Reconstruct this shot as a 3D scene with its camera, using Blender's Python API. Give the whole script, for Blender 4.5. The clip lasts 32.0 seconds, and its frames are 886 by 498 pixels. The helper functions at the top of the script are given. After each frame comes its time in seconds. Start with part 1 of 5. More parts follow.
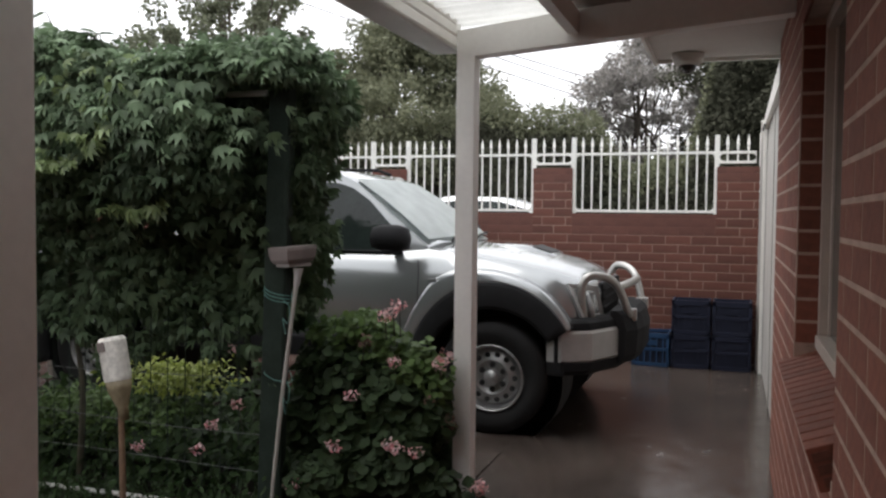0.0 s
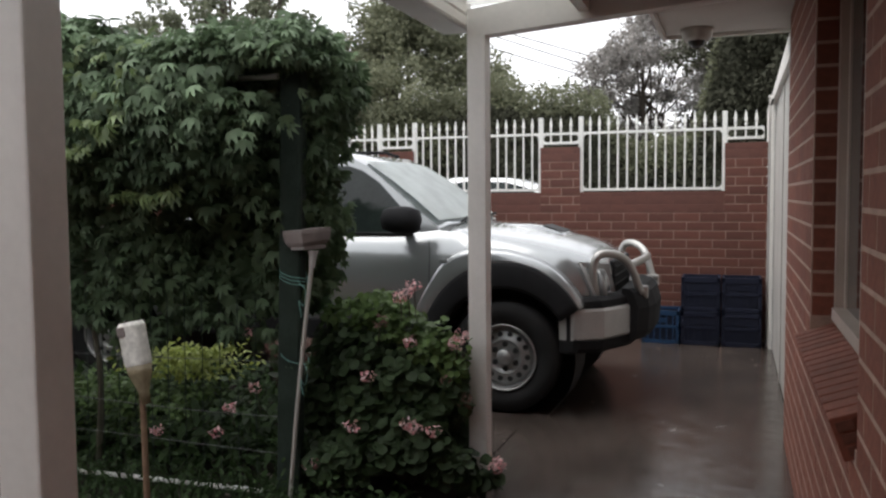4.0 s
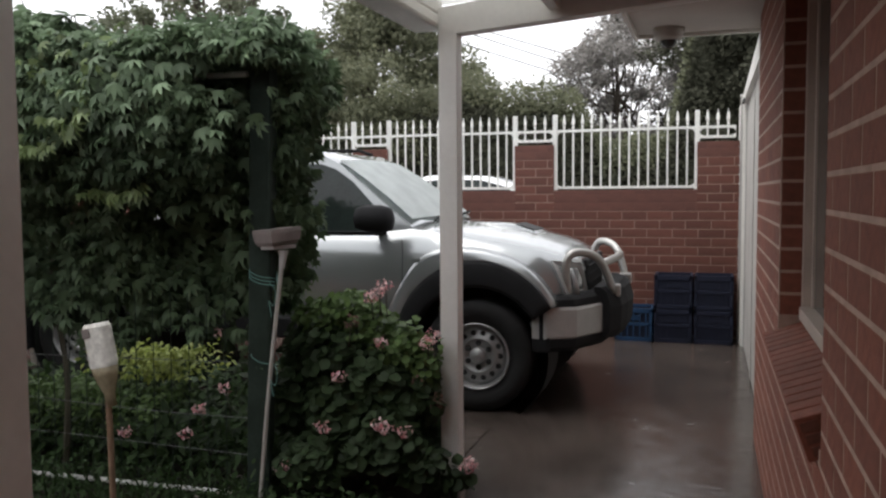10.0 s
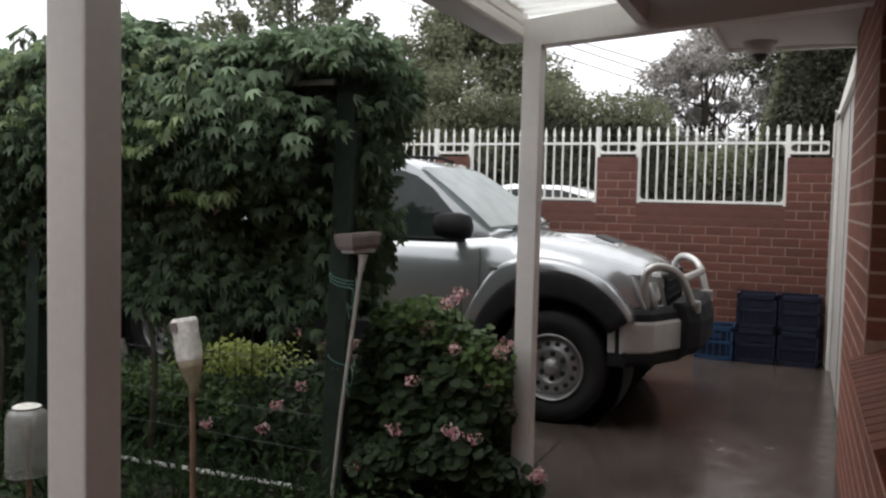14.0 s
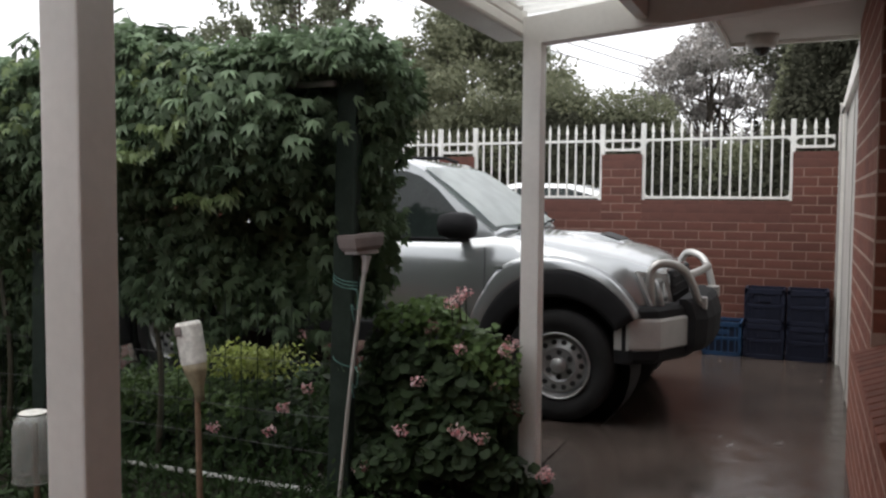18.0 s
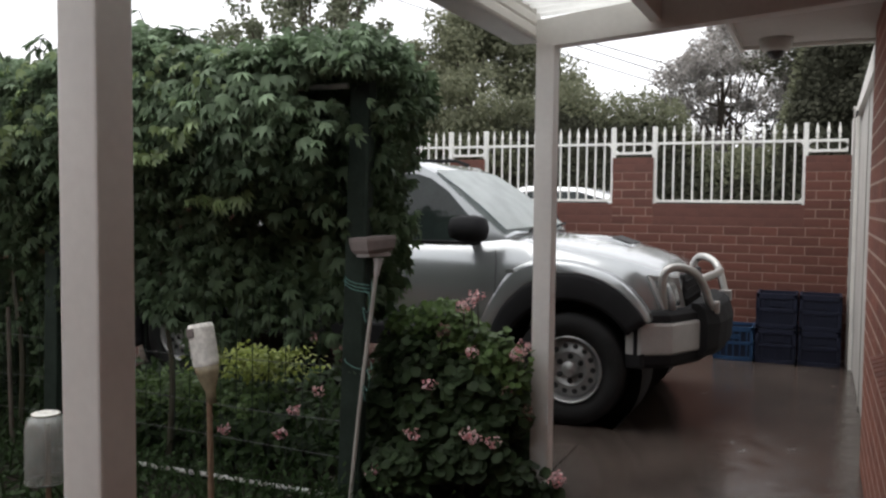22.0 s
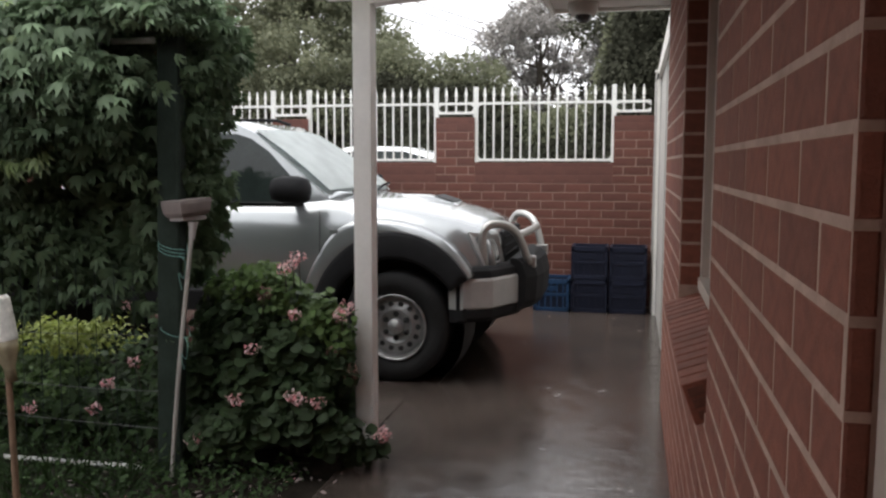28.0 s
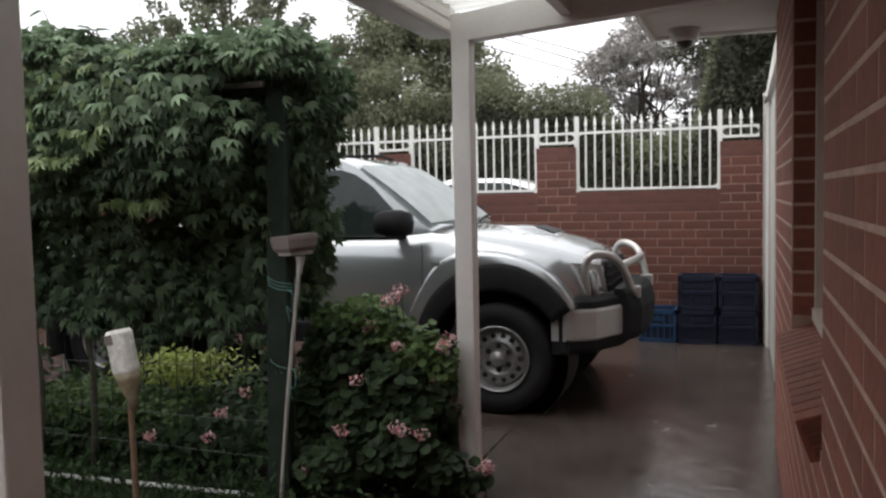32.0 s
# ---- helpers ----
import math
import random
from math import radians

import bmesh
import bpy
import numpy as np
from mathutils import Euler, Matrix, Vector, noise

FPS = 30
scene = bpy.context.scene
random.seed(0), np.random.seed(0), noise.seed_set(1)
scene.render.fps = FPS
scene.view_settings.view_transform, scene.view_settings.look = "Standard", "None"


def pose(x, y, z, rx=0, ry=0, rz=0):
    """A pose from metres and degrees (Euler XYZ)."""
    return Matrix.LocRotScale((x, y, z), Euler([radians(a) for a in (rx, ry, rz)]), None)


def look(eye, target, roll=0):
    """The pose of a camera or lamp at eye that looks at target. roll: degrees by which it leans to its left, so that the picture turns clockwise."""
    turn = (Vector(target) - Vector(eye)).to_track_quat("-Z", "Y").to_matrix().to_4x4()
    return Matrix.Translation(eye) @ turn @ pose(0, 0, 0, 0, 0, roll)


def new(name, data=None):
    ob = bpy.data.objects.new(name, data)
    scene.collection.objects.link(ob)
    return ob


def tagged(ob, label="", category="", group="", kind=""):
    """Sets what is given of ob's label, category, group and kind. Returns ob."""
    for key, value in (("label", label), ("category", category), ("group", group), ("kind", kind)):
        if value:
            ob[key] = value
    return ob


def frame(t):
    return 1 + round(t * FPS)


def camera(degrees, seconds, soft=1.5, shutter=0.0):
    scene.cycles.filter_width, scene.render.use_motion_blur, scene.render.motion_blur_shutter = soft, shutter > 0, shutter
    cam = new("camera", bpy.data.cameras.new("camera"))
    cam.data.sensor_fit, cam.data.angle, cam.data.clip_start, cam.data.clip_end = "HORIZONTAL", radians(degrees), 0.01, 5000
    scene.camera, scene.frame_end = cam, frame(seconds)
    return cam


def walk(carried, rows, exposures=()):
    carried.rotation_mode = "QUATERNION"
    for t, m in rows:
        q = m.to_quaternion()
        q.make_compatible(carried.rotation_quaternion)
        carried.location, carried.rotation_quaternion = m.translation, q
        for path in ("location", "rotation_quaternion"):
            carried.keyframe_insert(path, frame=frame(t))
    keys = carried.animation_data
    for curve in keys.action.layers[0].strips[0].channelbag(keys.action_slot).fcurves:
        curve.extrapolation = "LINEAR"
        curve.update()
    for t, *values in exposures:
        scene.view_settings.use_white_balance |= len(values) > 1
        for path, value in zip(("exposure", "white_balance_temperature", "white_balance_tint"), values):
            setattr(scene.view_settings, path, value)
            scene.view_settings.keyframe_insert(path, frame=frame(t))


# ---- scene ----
cam = camera(55.8, 32.0, soft=2.4)
PATH = [
    (0, (-0.008, 0.011, 1.413), (-0.66, 1.899, 1.329), 0.6),
    (0.5, (0.006, 0.009, 1.411), (-0.685, 1.883, 1.326), 0.6),
    (1, (0.015, 0.009, 1.409), (-0.713, 1.87, 1.324), 0.8),
    (1.5, (0.005, 0.013, 1.413), (-0.751, 1.863, 1.33), 0.7),
    (2, (-0.002, 0.017, 1.411), (-0.754, 1.868, 1.336), 0.5),
    (2.5, (-0.013, 0.015, 1.414), (-0.732, 1.88, 1.339), 0.1),
    (4.5, (-0.051, -0.018, 1.4), (-0.71, 1.866, 1.263), -0.5),
    (5, (-0.021, -0.016, 1.41), (-0.718, 1.853, 1.267), 0.6),
    (5.5, (-0.008, -0.005, 1.407), (-0.753, 1.845, 1.26), 1.1),
    (6, (0.004, 0.003, 1.4), (-0.751, 1.848, 1.232), 1.0),
    (6.5, (-0.002, 0.019, 1.395), (-0.763, 1.86, 1.216), 0.5),
    (7, (0.003, 0.024, 1.383), (-0.77, 1.86, 1.201), -0.5),
    (7.5, (-0.009, 0.027, 1.397), (-0.763, 1.871, 1.214), -0.8),
    (8, (-0.016, 0.03, 1.401), (-0.734, 1.889, 1.236), -0.8),
    (8.5, (-0.034, 0.023, 1.407), (-0.701, 1.902, 1.256), -0.8),
    (9, (-0.042, 0.009, 1.406), (-0.659, 1.905, 1.249), -1.2),
    (9.5, (-0.054, 0.007, 1.403), (-0.64, 1.914, 1.253), -1.1),
    (10, (-0.029, 0.009, 1.412), (-0.637, 1.91, 1.279), -0.4),
    (10.5, (-0.015, 0.0, 1.413), (-0.651, 1.89, 1.27), 0.7),
    (11, (-0.003, -0.014, 1.41), (-0.64, 1.876, 1.257), 1.2),
    (11.5, (0.01, -0.028, 1.425), (-0.636, 1.861, 1.301), 1.2),
    (12, (0.009, -0.02, 1.424), (-0.673, 1.857, 1.322), 1.2),
    (12.5, (0.034, -0.023, 1.401), (-0.684, 1.84, 1.271), 1.1),
    (13, (0.026, -0.031, 1.403), (-0.719, 1.818, 1.242), 1.7),
    (13.5, (0.004, -0.027, 1.41), (-0.767, 1.812, 1.257), 1.8),
    (14, (-0.009, -0.02, 1.424), (-0.794, 1.815, 1.305), 1.4),
    (14.5, (-0.03, -0.03, 1.421), (-0.829, 1.8, 1.313), 1.6),
    (15, (-0.041, -0.017, 1.424), (-0.847, 1.811, 1.313), 1.6),
    (15.5, (-0.05, -0.011, 1.414), (-0.846, 1.818, 1.275), 1.1),
    (17.5, (0.004, -0.008, 1.416), (-0.791, 1.824, 1.293), 0.3),
    (18, (0.007, -0.006, 1.418), (-0.795, 1.822, 1.301), 0.4),
    (18.5, (-0.002, -0.007, 1.419), (-0.803, 1.823, 1.317), 0.5),
    (19, (0.0, -0.007, 1.416), (-0.806, 1.82, 1.315), 0.4),
    (19.5, (-0.001, -0.003, 1.422), (-0.808, 1.824, 1.314), 0.5),
    (20, (-0.015, -0.002, 1.418), (-0.813, 1.828, 1.307), 0.7),
    (20.5, (-0.017, 0.003, 1.417), (-0.807, 1.837, 1.314), 0.7),
    (21, (-0.018, 0.01, 1.422), (-0.793, 1.852, 1.331), 0.6),
    (21.5, (-0.015, 0.018, 1.419), (-0.801, 1.854, 1.315), 0.6),
    (22, (-0.012, -0.003, 1.417), (-0.833, 1.817, 1.307), 0.6),
    (22.5, (-0.009, -0.02, 1.415), (-0.876, 1.779, 1.308), 0.3),
    (23, (0.003, -0.037, 1.422), (-0.906, 1.742, 1.325), 0.2),
    (23.5, (0.003, -0.045, 1.433), (-0.932, 1.721, 1.349), 0.4),
    (24, (-0.006, -0.044, 1.428), (-0.969, 1.705, 1.315), 0.7),
    (24.5, (0.005, -0.023, 1.381), (-0.933, 1.729, 1.149), 0.0),
    (25, (0.01, 0.008, 1.382), (-0.805, 1.812, 1.092), -0.4),
    (25.5, (0.017, 0.007, 1.393), (-0.672, 1.865, 1.123), -0.5),
    (26, (0.027, 0.015, 1.409), (-0.548, 1.916, 1.171), -0.3),
    (26.5, (0.034, 0.019, 1.408), (-0.452, 1.948, 1.196), 0.4),
    (28.5, (0.037, 0.005, 1.417), (-0.398, 1.947, 1.222), -0.0),
    (29, (0.046, 0.021, 1.409), (-0.393, 1.965, 1.233), -0.3),
    (29.5, (0.040, 0.011, 1.414), (-0.428, 1.946, 1.236), -0.4),
    (30, (0.033, 0.0, 1.417), (-0.496, 1.92, 1.242), -0.5),
    (30.5, (0.041, 0.02, 1.417), (-0.511, 1.935, 1.252), -0.5),
    (31, (0.044, 0.009, 1.421), (-0.519, 1.921, 1.273), -0.7),
    (31.5, (0.046, 0.005, 1.427), (-0.574, 1.902, 1.296), -1.0),
    (32, (0.049, -0.007, 1.422), (-0.626, 1.871, 1.296), -1.2),
]
walk(cam, [(t, look(eye, target, roll)) for t, eye, target, roll in PATH],
     [(0, 1.08), (2.5, 1.07), (5, 1.02), (8, 1.05), (10, 1.03), (13, 0.99), (19, 1.05), (22, 1.00), (24, 1.05), (24.8, 1.33), (26.3, 1.37), (29, 1.25), (30.5, 1.15), (32, 1.08)])


# ---- world, sun and exposure ----
world = bpy.data.worlds.new("overcast_sky")
scene.world = world
world.use_nodes = True
wn = world.node_tree.nodes
wl = world.node_tree.links
sky = wn.new("ShaderNodeTexSky")
sky.sky_type = 'NISHITA'
sky.sun_disc = False
sky.sun_elevation = radians(70)
sky.sun_rotation = radians(270)
sky.dust_density = 4.0
grey = wn.new("ShaderNodeHueSaturation")
grey.inputs["Saturation"].default_value = 0.12
wl.new(sky.outputs[0], grey.inputs["Color"])
cloud = wn.new("ShaderNodeMix")      # an even layer of rain cloud over the clear sky
cloud.data_type = 'RGBA'
cloud.inputs["Factor"].default_value = 0.8
cloud.inputs["B"].default_value = (5.8, 5.85, 6.1, 1)
wl.new(grey.outputs[0], cloud.inputs["A"])
wl.new(cloud.outputs["Result"], wn["Background"].inputs["Color"])
wn["Background"].inputs["Strength"].default_value = 0.15
sun = new("sun", bpy.data.lights.new("sun", 'SUN'))
sun.data.energy = 0.5
sun.data.angle = radians(50)
sun.data.color = (1.0, 0.97, 0.93)
sun.rotation_euler = Vector((0.33, 0.0, -0.94)).to_track_quat('-Z', 'Y').to_euler()


# ---- materials ----
def mat(name, col, rough=0.6, metal=0.0, var=0.15, scale=6.0, fine=60.0, bump=0.1, spec=0.5, rand=0.0, col2=None, coat=0.0, translucent=0.0, gloss_noise=0.0, island=0.0):
    """Principled surface with two scales of colour variation and a fine relief."""
    m = bpy.data.materials.new(name)
    m.use_nodes = True
    n, l = m.node_tree.nodes, m.node_tree.links
    b = n["Principled BSDF"]
    b.inputs["Roughness"].default_value = rough
    b.inputs["Metallic"].default_value = metal
    b.inputs["Specular IOR Level"].default_value = spec
    b.inputs["Coat Weight"].default_value = coat
    b.inputs["Coat Roughness"].default_value = 0.03
    tc = n.new("ShaderNodeTexCoord")
    big = n.new("ShaderNodeTexNoise")
    big.inputs["Scale"].default_value = scale
    big.inputs["Detail"].default_value = 5
    l.new(tc.outputs["Object"], big.inputs["Vector"])
    small = n.new("ShaderNodeTexNoise")
    small.inputs["Scale"].default_value = fine
    small.inputs["Detail"].default_value = 3
    l.new(tc.outputs["Object"], small.inputs["Vector"])
    c = Vector(col)
    d = Vector(col2) if col2 else c * (1 - var)
    mix = n.new("ShaderNodeMix")
    mix.data_type = 'RGBA'
    mix.inputs["A"].default_value = (*(c * (1 + var * 0.6) if not col2 else c), 1)
    mix.inputs["B"].default_value = (*d, 1)
    ramp = n.new("ShaderNodeMapRange")
    ramp.inputs["From Min"].default_value = 0.35
    ramp.inputs["From Max"].default_value = 0.65
    l.new(big.outputs["Fac"], ramp.inputs["Value"])
    l.new(ramp.outputs["Result"], mix.inputs["Factor"])
    out = mix.outputs["Result"]
    grain = n.new("ShaderNodeMix")
    grain.data_type = 'RGBA'
    grain.blend_type = 'MULTIPLY'
    grain.inputs["Factor"].default_value = 1.0
    gr = n.new("ShaderNodeMapRange")
    gr.inputs["To Min"].default_value = 1 - var
    gr.inputs["To Max"].default_value = 1 + var
    l.new(small.outputs["Fac"], gr.inputs["Value"])
    l.new(out, grain.inputs["A"])
    l.new(gr.outputs["Result"], grain.inputs["B"])
    out = grain.outputs["Result"]
    if rand or island:
        src = n.new("ShaderNodeObjectInfo").outputs["Random"] if rand else n.new("ShaderNodeNewGeometry").outputs["Random Per Island"]
        amount = rand or island
        r = n.new("ShaderNodeMapRange")
        r.inputs["To Min"].default_value = 1 - amount
        r.inputs["To Max"].default_value = 1 + amount
        l.new(src, r.inputs["Value"])
        mul = n.new("ShaderNodeMix")
        mul.data_type = 'RGBA'
        mul.blend_type = 'MULTIPLY'
        mul.inputs["Factor"].default_value = 1.0
        l.new(out, mul.inputs["A"])
        l.new(r.outputs["Result"], mul.inputs["B"])
        out = mul.outputs["Result"]
    l.new(out, b.inputs["Base Color"])
    if gloss_noise:
        gm = n.new("ShaderNodeMapRange")
        gm.inputs["From Min"].default_value = 0.35
        gm.inputs["From Max"].default_value = 0.65
        gm.inputs["To Min"].default_value = max(0.02, rough - gloss_noise)
        gm.inputs["To Max"].default_value = rough + gloss_noise
        l.new(big.outputs["Fac"], gm.inputs["Value"])
        l.new(gm.outputs["Result"], b.inputs["Roughness"])
    if bump:
        bp = n.new("ShaderNodeBump")
        bp.inputs["Strength"].default_value = bump
        bp.inputs["Distance"].default_value = 0.004
        l.new(small.outputs["Fac"], bp.inputs["Height"])
        l.new(bp.outputs["Normal"], b.inputs["Normal"])
    if translucent:
        tr = n.new("ShaderNodeBsdfTranslucent")
        l.new(out, tr.inputs["Color"])
        ms = n.new("ShaderNodeMixShader")
        ms.inputs["Fac"].default_value = translucent
        l.new(b.outputs[0], ms.inputs[1])
        l.new(tr.outputs[0], ms.inputs[2])
        l.new(ms.outputs[0], n["Material Output"].inputs["Surface"])
    return m


def glass(name, col=(1, 1, 1), rough=0.02, ior=1.45):
    m = bpy.data.materials.new(name)
    m.use_nodes = True
    b = m.node_tree.nodes["Principled BSDF"]
    b.inputs["Base Color"].default_value = (*col, 1)
    b.inputs["Transmission Weight"].default_value = 1.0
    b.inputs["Roughness"].default_value = rough
    b.inputs["IOR"].default_value = ior
    return m


def film(name, col, rough, clear):
    """A thin clear wall: part see-through, part cloudy gloss."""
    m = mat(name, col, rough, var=0.25, scale=14, fine=70, bump=0.05)
    n, l = m.node_tree.nodes, m.node_tree.links
    tr = n.new("ShaderNodeBsdfTransparent")
    ms = n.new("ShaderNodeMixShader")
    ms.inputs["Fac"].default_value = clear
    l.new(n["Principled BSDF"].outputs[0], ms.inputs[1])
    l.new(tr.outputs[0], ms.inputs[2])
    l.new(ms.outputs[0], n["Material Output"].inputs["Surface"])
    return m


M_JAR = film("cloudy_jar", (0.42, 0.43, 0.40), 0.15, 0.66)
M_BRICK = mat("red_brick", (0.192, 0.061, 0.037), 0.8, var=0.16, scale=34, fine=220, bump=0.5, rand=0.14)
M_BRICK_JOIN = mat("red_brick_rest", (0.192, 0.061, 0.037), 0.8, var=0.16, scale=34, fine=220, bump=0.5, island=0.14)
M_BRICK_DARK = mat("damp_capping_brick", (0.118, 0.043, 0.030), 0.6, var=0.2, scale=7, fine=90, bump=0.3, rand=0.1)
M_BRICK_WET = mat("rain_wet_red_brick", (0.122, 0.041, 0.027), 0.6, var=0.22, scale=5, fine=90, bump=0.3, rand=0.16)
M_BRICK_WET_JOIN = mat("rain_wet_red_brick_rest", (0.122, 0.041, 0.027), 0.6, var=0.22, scale=5, fine=90, bump=0.3, island=0.16)
M_MORTAR = mat("pale_mortar", (0.41, 0.28, 0.225), 0.9, var=0.18, scale=12, fine=120, bump=0.5)
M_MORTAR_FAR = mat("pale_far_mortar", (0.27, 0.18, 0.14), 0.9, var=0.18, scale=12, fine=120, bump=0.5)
M_CAVITY = mat("brick_core", (0.16, 0.06, 0.04), 0.9, var=0.3)
M_POST = mat("white_painted_post", (0.80, 0.785, 0.75), 0.45, var=0.06, scale=3, fine=40, bump=0.06)
M_WHITE = mat("white_paint", (0.78, 0.76, 0.71), 0.45, var=0.07, scale=4, fine=50, bump=0.06)
M_DOOR = mat("greyish_white_door", (0.45, 0.43, 0.40), 0.5, var=0.1, scale=3, fine=40, bump=0.06)
M_FENCE = mat("white_enamel_steel", (0.82, 0.82, 0.78), 0.35, var=0.08, scale=5, fine=60, bump=0.05)
M_LINING = mat("shade_dark_lining_board", (0.30, 0.27, 0.24), 0.7, var=0.1, scale=3, fine=30, bump=0.05)
M_SOFFIT = mat("soffit_board", (0.56, 0.51, 0.47), 0.7, var=0.08, scale=2, fine=30, bump=0.05)
M_SHEET = mat("milky_roof_sheet", (0.72, 0.72, 0.69), 0.5, var=0.08, scale=5, translucent=0.6, bump=0)
M_CONCRETE = mat("wet_concrete", (0.062, 0.049, 0.042), 0.2, var=0.28, scale=2.3, fine=40, bump=0, spec=0.75)


def wet_floor(m):
    """Rain on broom-finished concrete: smooth films of water between rougher damp patches, with low uneven ridges."""
    n, l = m.node_tree.nodes, m.node_tree.links
    b = n["Principled BSDF"]
    tex = n.new("ShaderNodeTexCoord")
    film_map = n.new("ShaderNodeTexNoise")
    film_map.inputs["Scale"].default_value = 6.0
    film_map.inputs["Detail"].default_value = 9
    film_map.inputs["Roughness"].default_value = 0.68
    l.new(tex.outputs["Object"], film_map.inputs["Vector"])
    wet = n.new("ShaderNodeMapRange")
    wet.inputs["From Min"].default_value = 0.34
    wet.inputs["From Max"].default_value = 0.68
    wet.inputs["To Min"].default_value = 0.11
    wet.inputs["To Max"].default_value = 0.28
    l.new(film_map.outputs["Fac"], wet.inputs["Value"])
    l.new(wet.outputs["Result"], b.inputs["Roughness"])
    stretch = n.new("ShaderNodeMapping")
    stretch.inputs["Scale"].default_value = (0.4, 1.0, 1.0)
    l.new(tex.outputs["Object"], stretch.inputs["Vector"])
    ridge = n.new("ShaderNodeTexNoise")
    ridge.inputs["Scale"].default_value = 24
    ridge.inputs["Detail"].default_value = 4
    l.new(stretch.outputs["Vector"], ridge.inputs["Vector"])
    lift = n.new("ShaderNodeMath")
    lift.operation = 'MULTIPLY'
    l.new(ridge.outputs["Fac"], lift.inputs[0])
    l.new(wet.outputs["Result"], lift.inputs[1])
    bp = n.new("ShaderNodeBump")
    bp.inputs["Strength"].default_value = 0.8
    bp.inputs["Distance"].default_value = 0.012
    l.new(lift.outputs["Value"], bp.inputs["Height"])
    l.new(bp.outputs["Normal"], b.inputs["Normal"])


wet_floor(M_CONCRETE)
M_SOIL = mat("dark_soil", (0.022, 0.018, 0.014), 0.9, spec=0.1, var=0.4, scale=9, fine=60, bump=0.9)
M_GRASSLAND = mat("verge_ground", (0.07, 0.08, 0.05), 0.9, var=0.4, scale=2, fine=30, bump=0.5)
M_KERB = mat("old_concrete", (0.036, 0.031, 0.026), 0.9, spec=0.2, var=0.25, scale=6, fine=70, bump=0.4)
M_PAVING = mat("dark_wet_paving", (0.028, 0.024, 0.020), 0.45, spec=0.3, var=0.3, scale=4, fine=60, bump=0.4, gloss_noise=0.15)
M_SILVER = mat("silver_car_paint", (0.36, 0.375, 0.38), 0.22, metal=0.62, var=0.03, scale=2, fine=400, bump=0, coat=0.8)
M_BLACK = mat("black_trim", (0.015, 0.015, 0.016), 0.8, spec=0.18, var=0.2, bump=0.15, fine=200)
M_RUBBER = mat("tyre_rubber", (0.019, 0.019, 0.019), 0.85, spec=0.2, var=0.25, bump=0.3, fine=120)
M_RIM = mat("painted_steel_rim", (0.36, 0.36, 0.355), 0.36, metal=0.6, var=0.12, scale=20, bump=0.05)
M_BUMPER = mat("silver_bumper_paint", (0.42, 0.415, 0.40), 0.4, metal=0.25, var=0.08, scale=6, bump=0.03)
M_ALLOY = mat("polished_alloy_bar", (0.42, 0.41, 0.39), 0.40, metal=0.8, var=0.08, scale=10, bump=0.03)
M_CAVE = mat("dark_cavity", (0.022, 0.022, 0.022), 0.8, var=0.2, bump=0)
M_CARGLASS = mat("car_glass", (0.018, 0.024, 0.022), 0.04, var=0.3, scale=3, bump=0, spec=0.35)
# Pale base colour stands in for the sky mirrored in the windscreen.
M_SCREEN = mat("sky_pale_rainy_windscreen", (0.60, 0.64, 0.63), 0.42, var=0.1, bump=0.05, fine=150, spec=0.5, gloss_noise=0.06)
M_LAMP = mat("headlamp_lens", (0.50, 0.505, 0.50), 0.10, metal=0.3, var=0.1, bump=0)
M_BLUE = mat("blue_crate_plastic", (0.014, 0.046, 0.105), 0.5, spec=0.4, var=0.15, scale=8, bump=0.1)
M_NAVY = mat("navy_crate_plastic", (0.011, 0.014, 0.030), 0.55, spec=0.3, var=0.15, scale=8, bump=0.1)
M_GREENPOST = mat("dark_green_steel", (0.020, 0.030, 0.023), 0.8, spec=0.2, var=0.25, scale=8, bump=0.1)
M_WIRE = mat("galvanised_wire", (0.11, 0.115, 0.11), 0.5, metal=0.5, var=0.2, bump=0)
M_PIPE = mat("silver_pipe", (0.70, 0.70, 0.68), 0.35, metal=0.6, var=0.15, scale=12, bump=0.05)
M_TWINE = mat("green_twine", (0.10, 0.22, 0.19), 0.7, var=0.15, bump=0)
M_WOOD = mat("weathered_stake", (0.19, 0.12, 0.075), 0.7, var=0.3, scale=10, fine=90, bump=0.4)
M_HANDLE = mat("pale_broom_handle", (0.40, 0.385, 0.35), 0.4, var=0.12, bump=0.05)
M_BROOM = mat("faded_broom_bristle", (0.19, 0.16, 0.15), 0.8, var=0.25, fine=200, bump=0.5)
M_BROOMCAP = mat("pale_broom_block", (0.39, 0.37, 0.355), 0.6, var=0.1, bump=0.1)
M_LABEL = mat("stained_white_plastic", (0.66, 0.65, 0.60), 0.5, var=0.25, scale=25, fine=80, bump=0.1)
M_JARRIM = mat("cloudy_plastic", (0.22, 0.22, 0.20), 0.25, var=0.15, scale=15, bump=0.05, translucent=0.5)
M_NECK = mat("yellowed_clear_plastic", (0.42, 0.36, 0.24), 0.2, var=0.2, scale=25, bump=0.03, translucent=0.5)
M_BLUEPRINT = mat("blue_label", (0.04, 0.22, 0.40), 0.4, var=0.1, bump=0)
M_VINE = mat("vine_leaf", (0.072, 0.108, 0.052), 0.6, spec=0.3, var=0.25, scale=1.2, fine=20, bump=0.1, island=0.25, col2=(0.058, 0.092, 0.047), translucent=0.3)
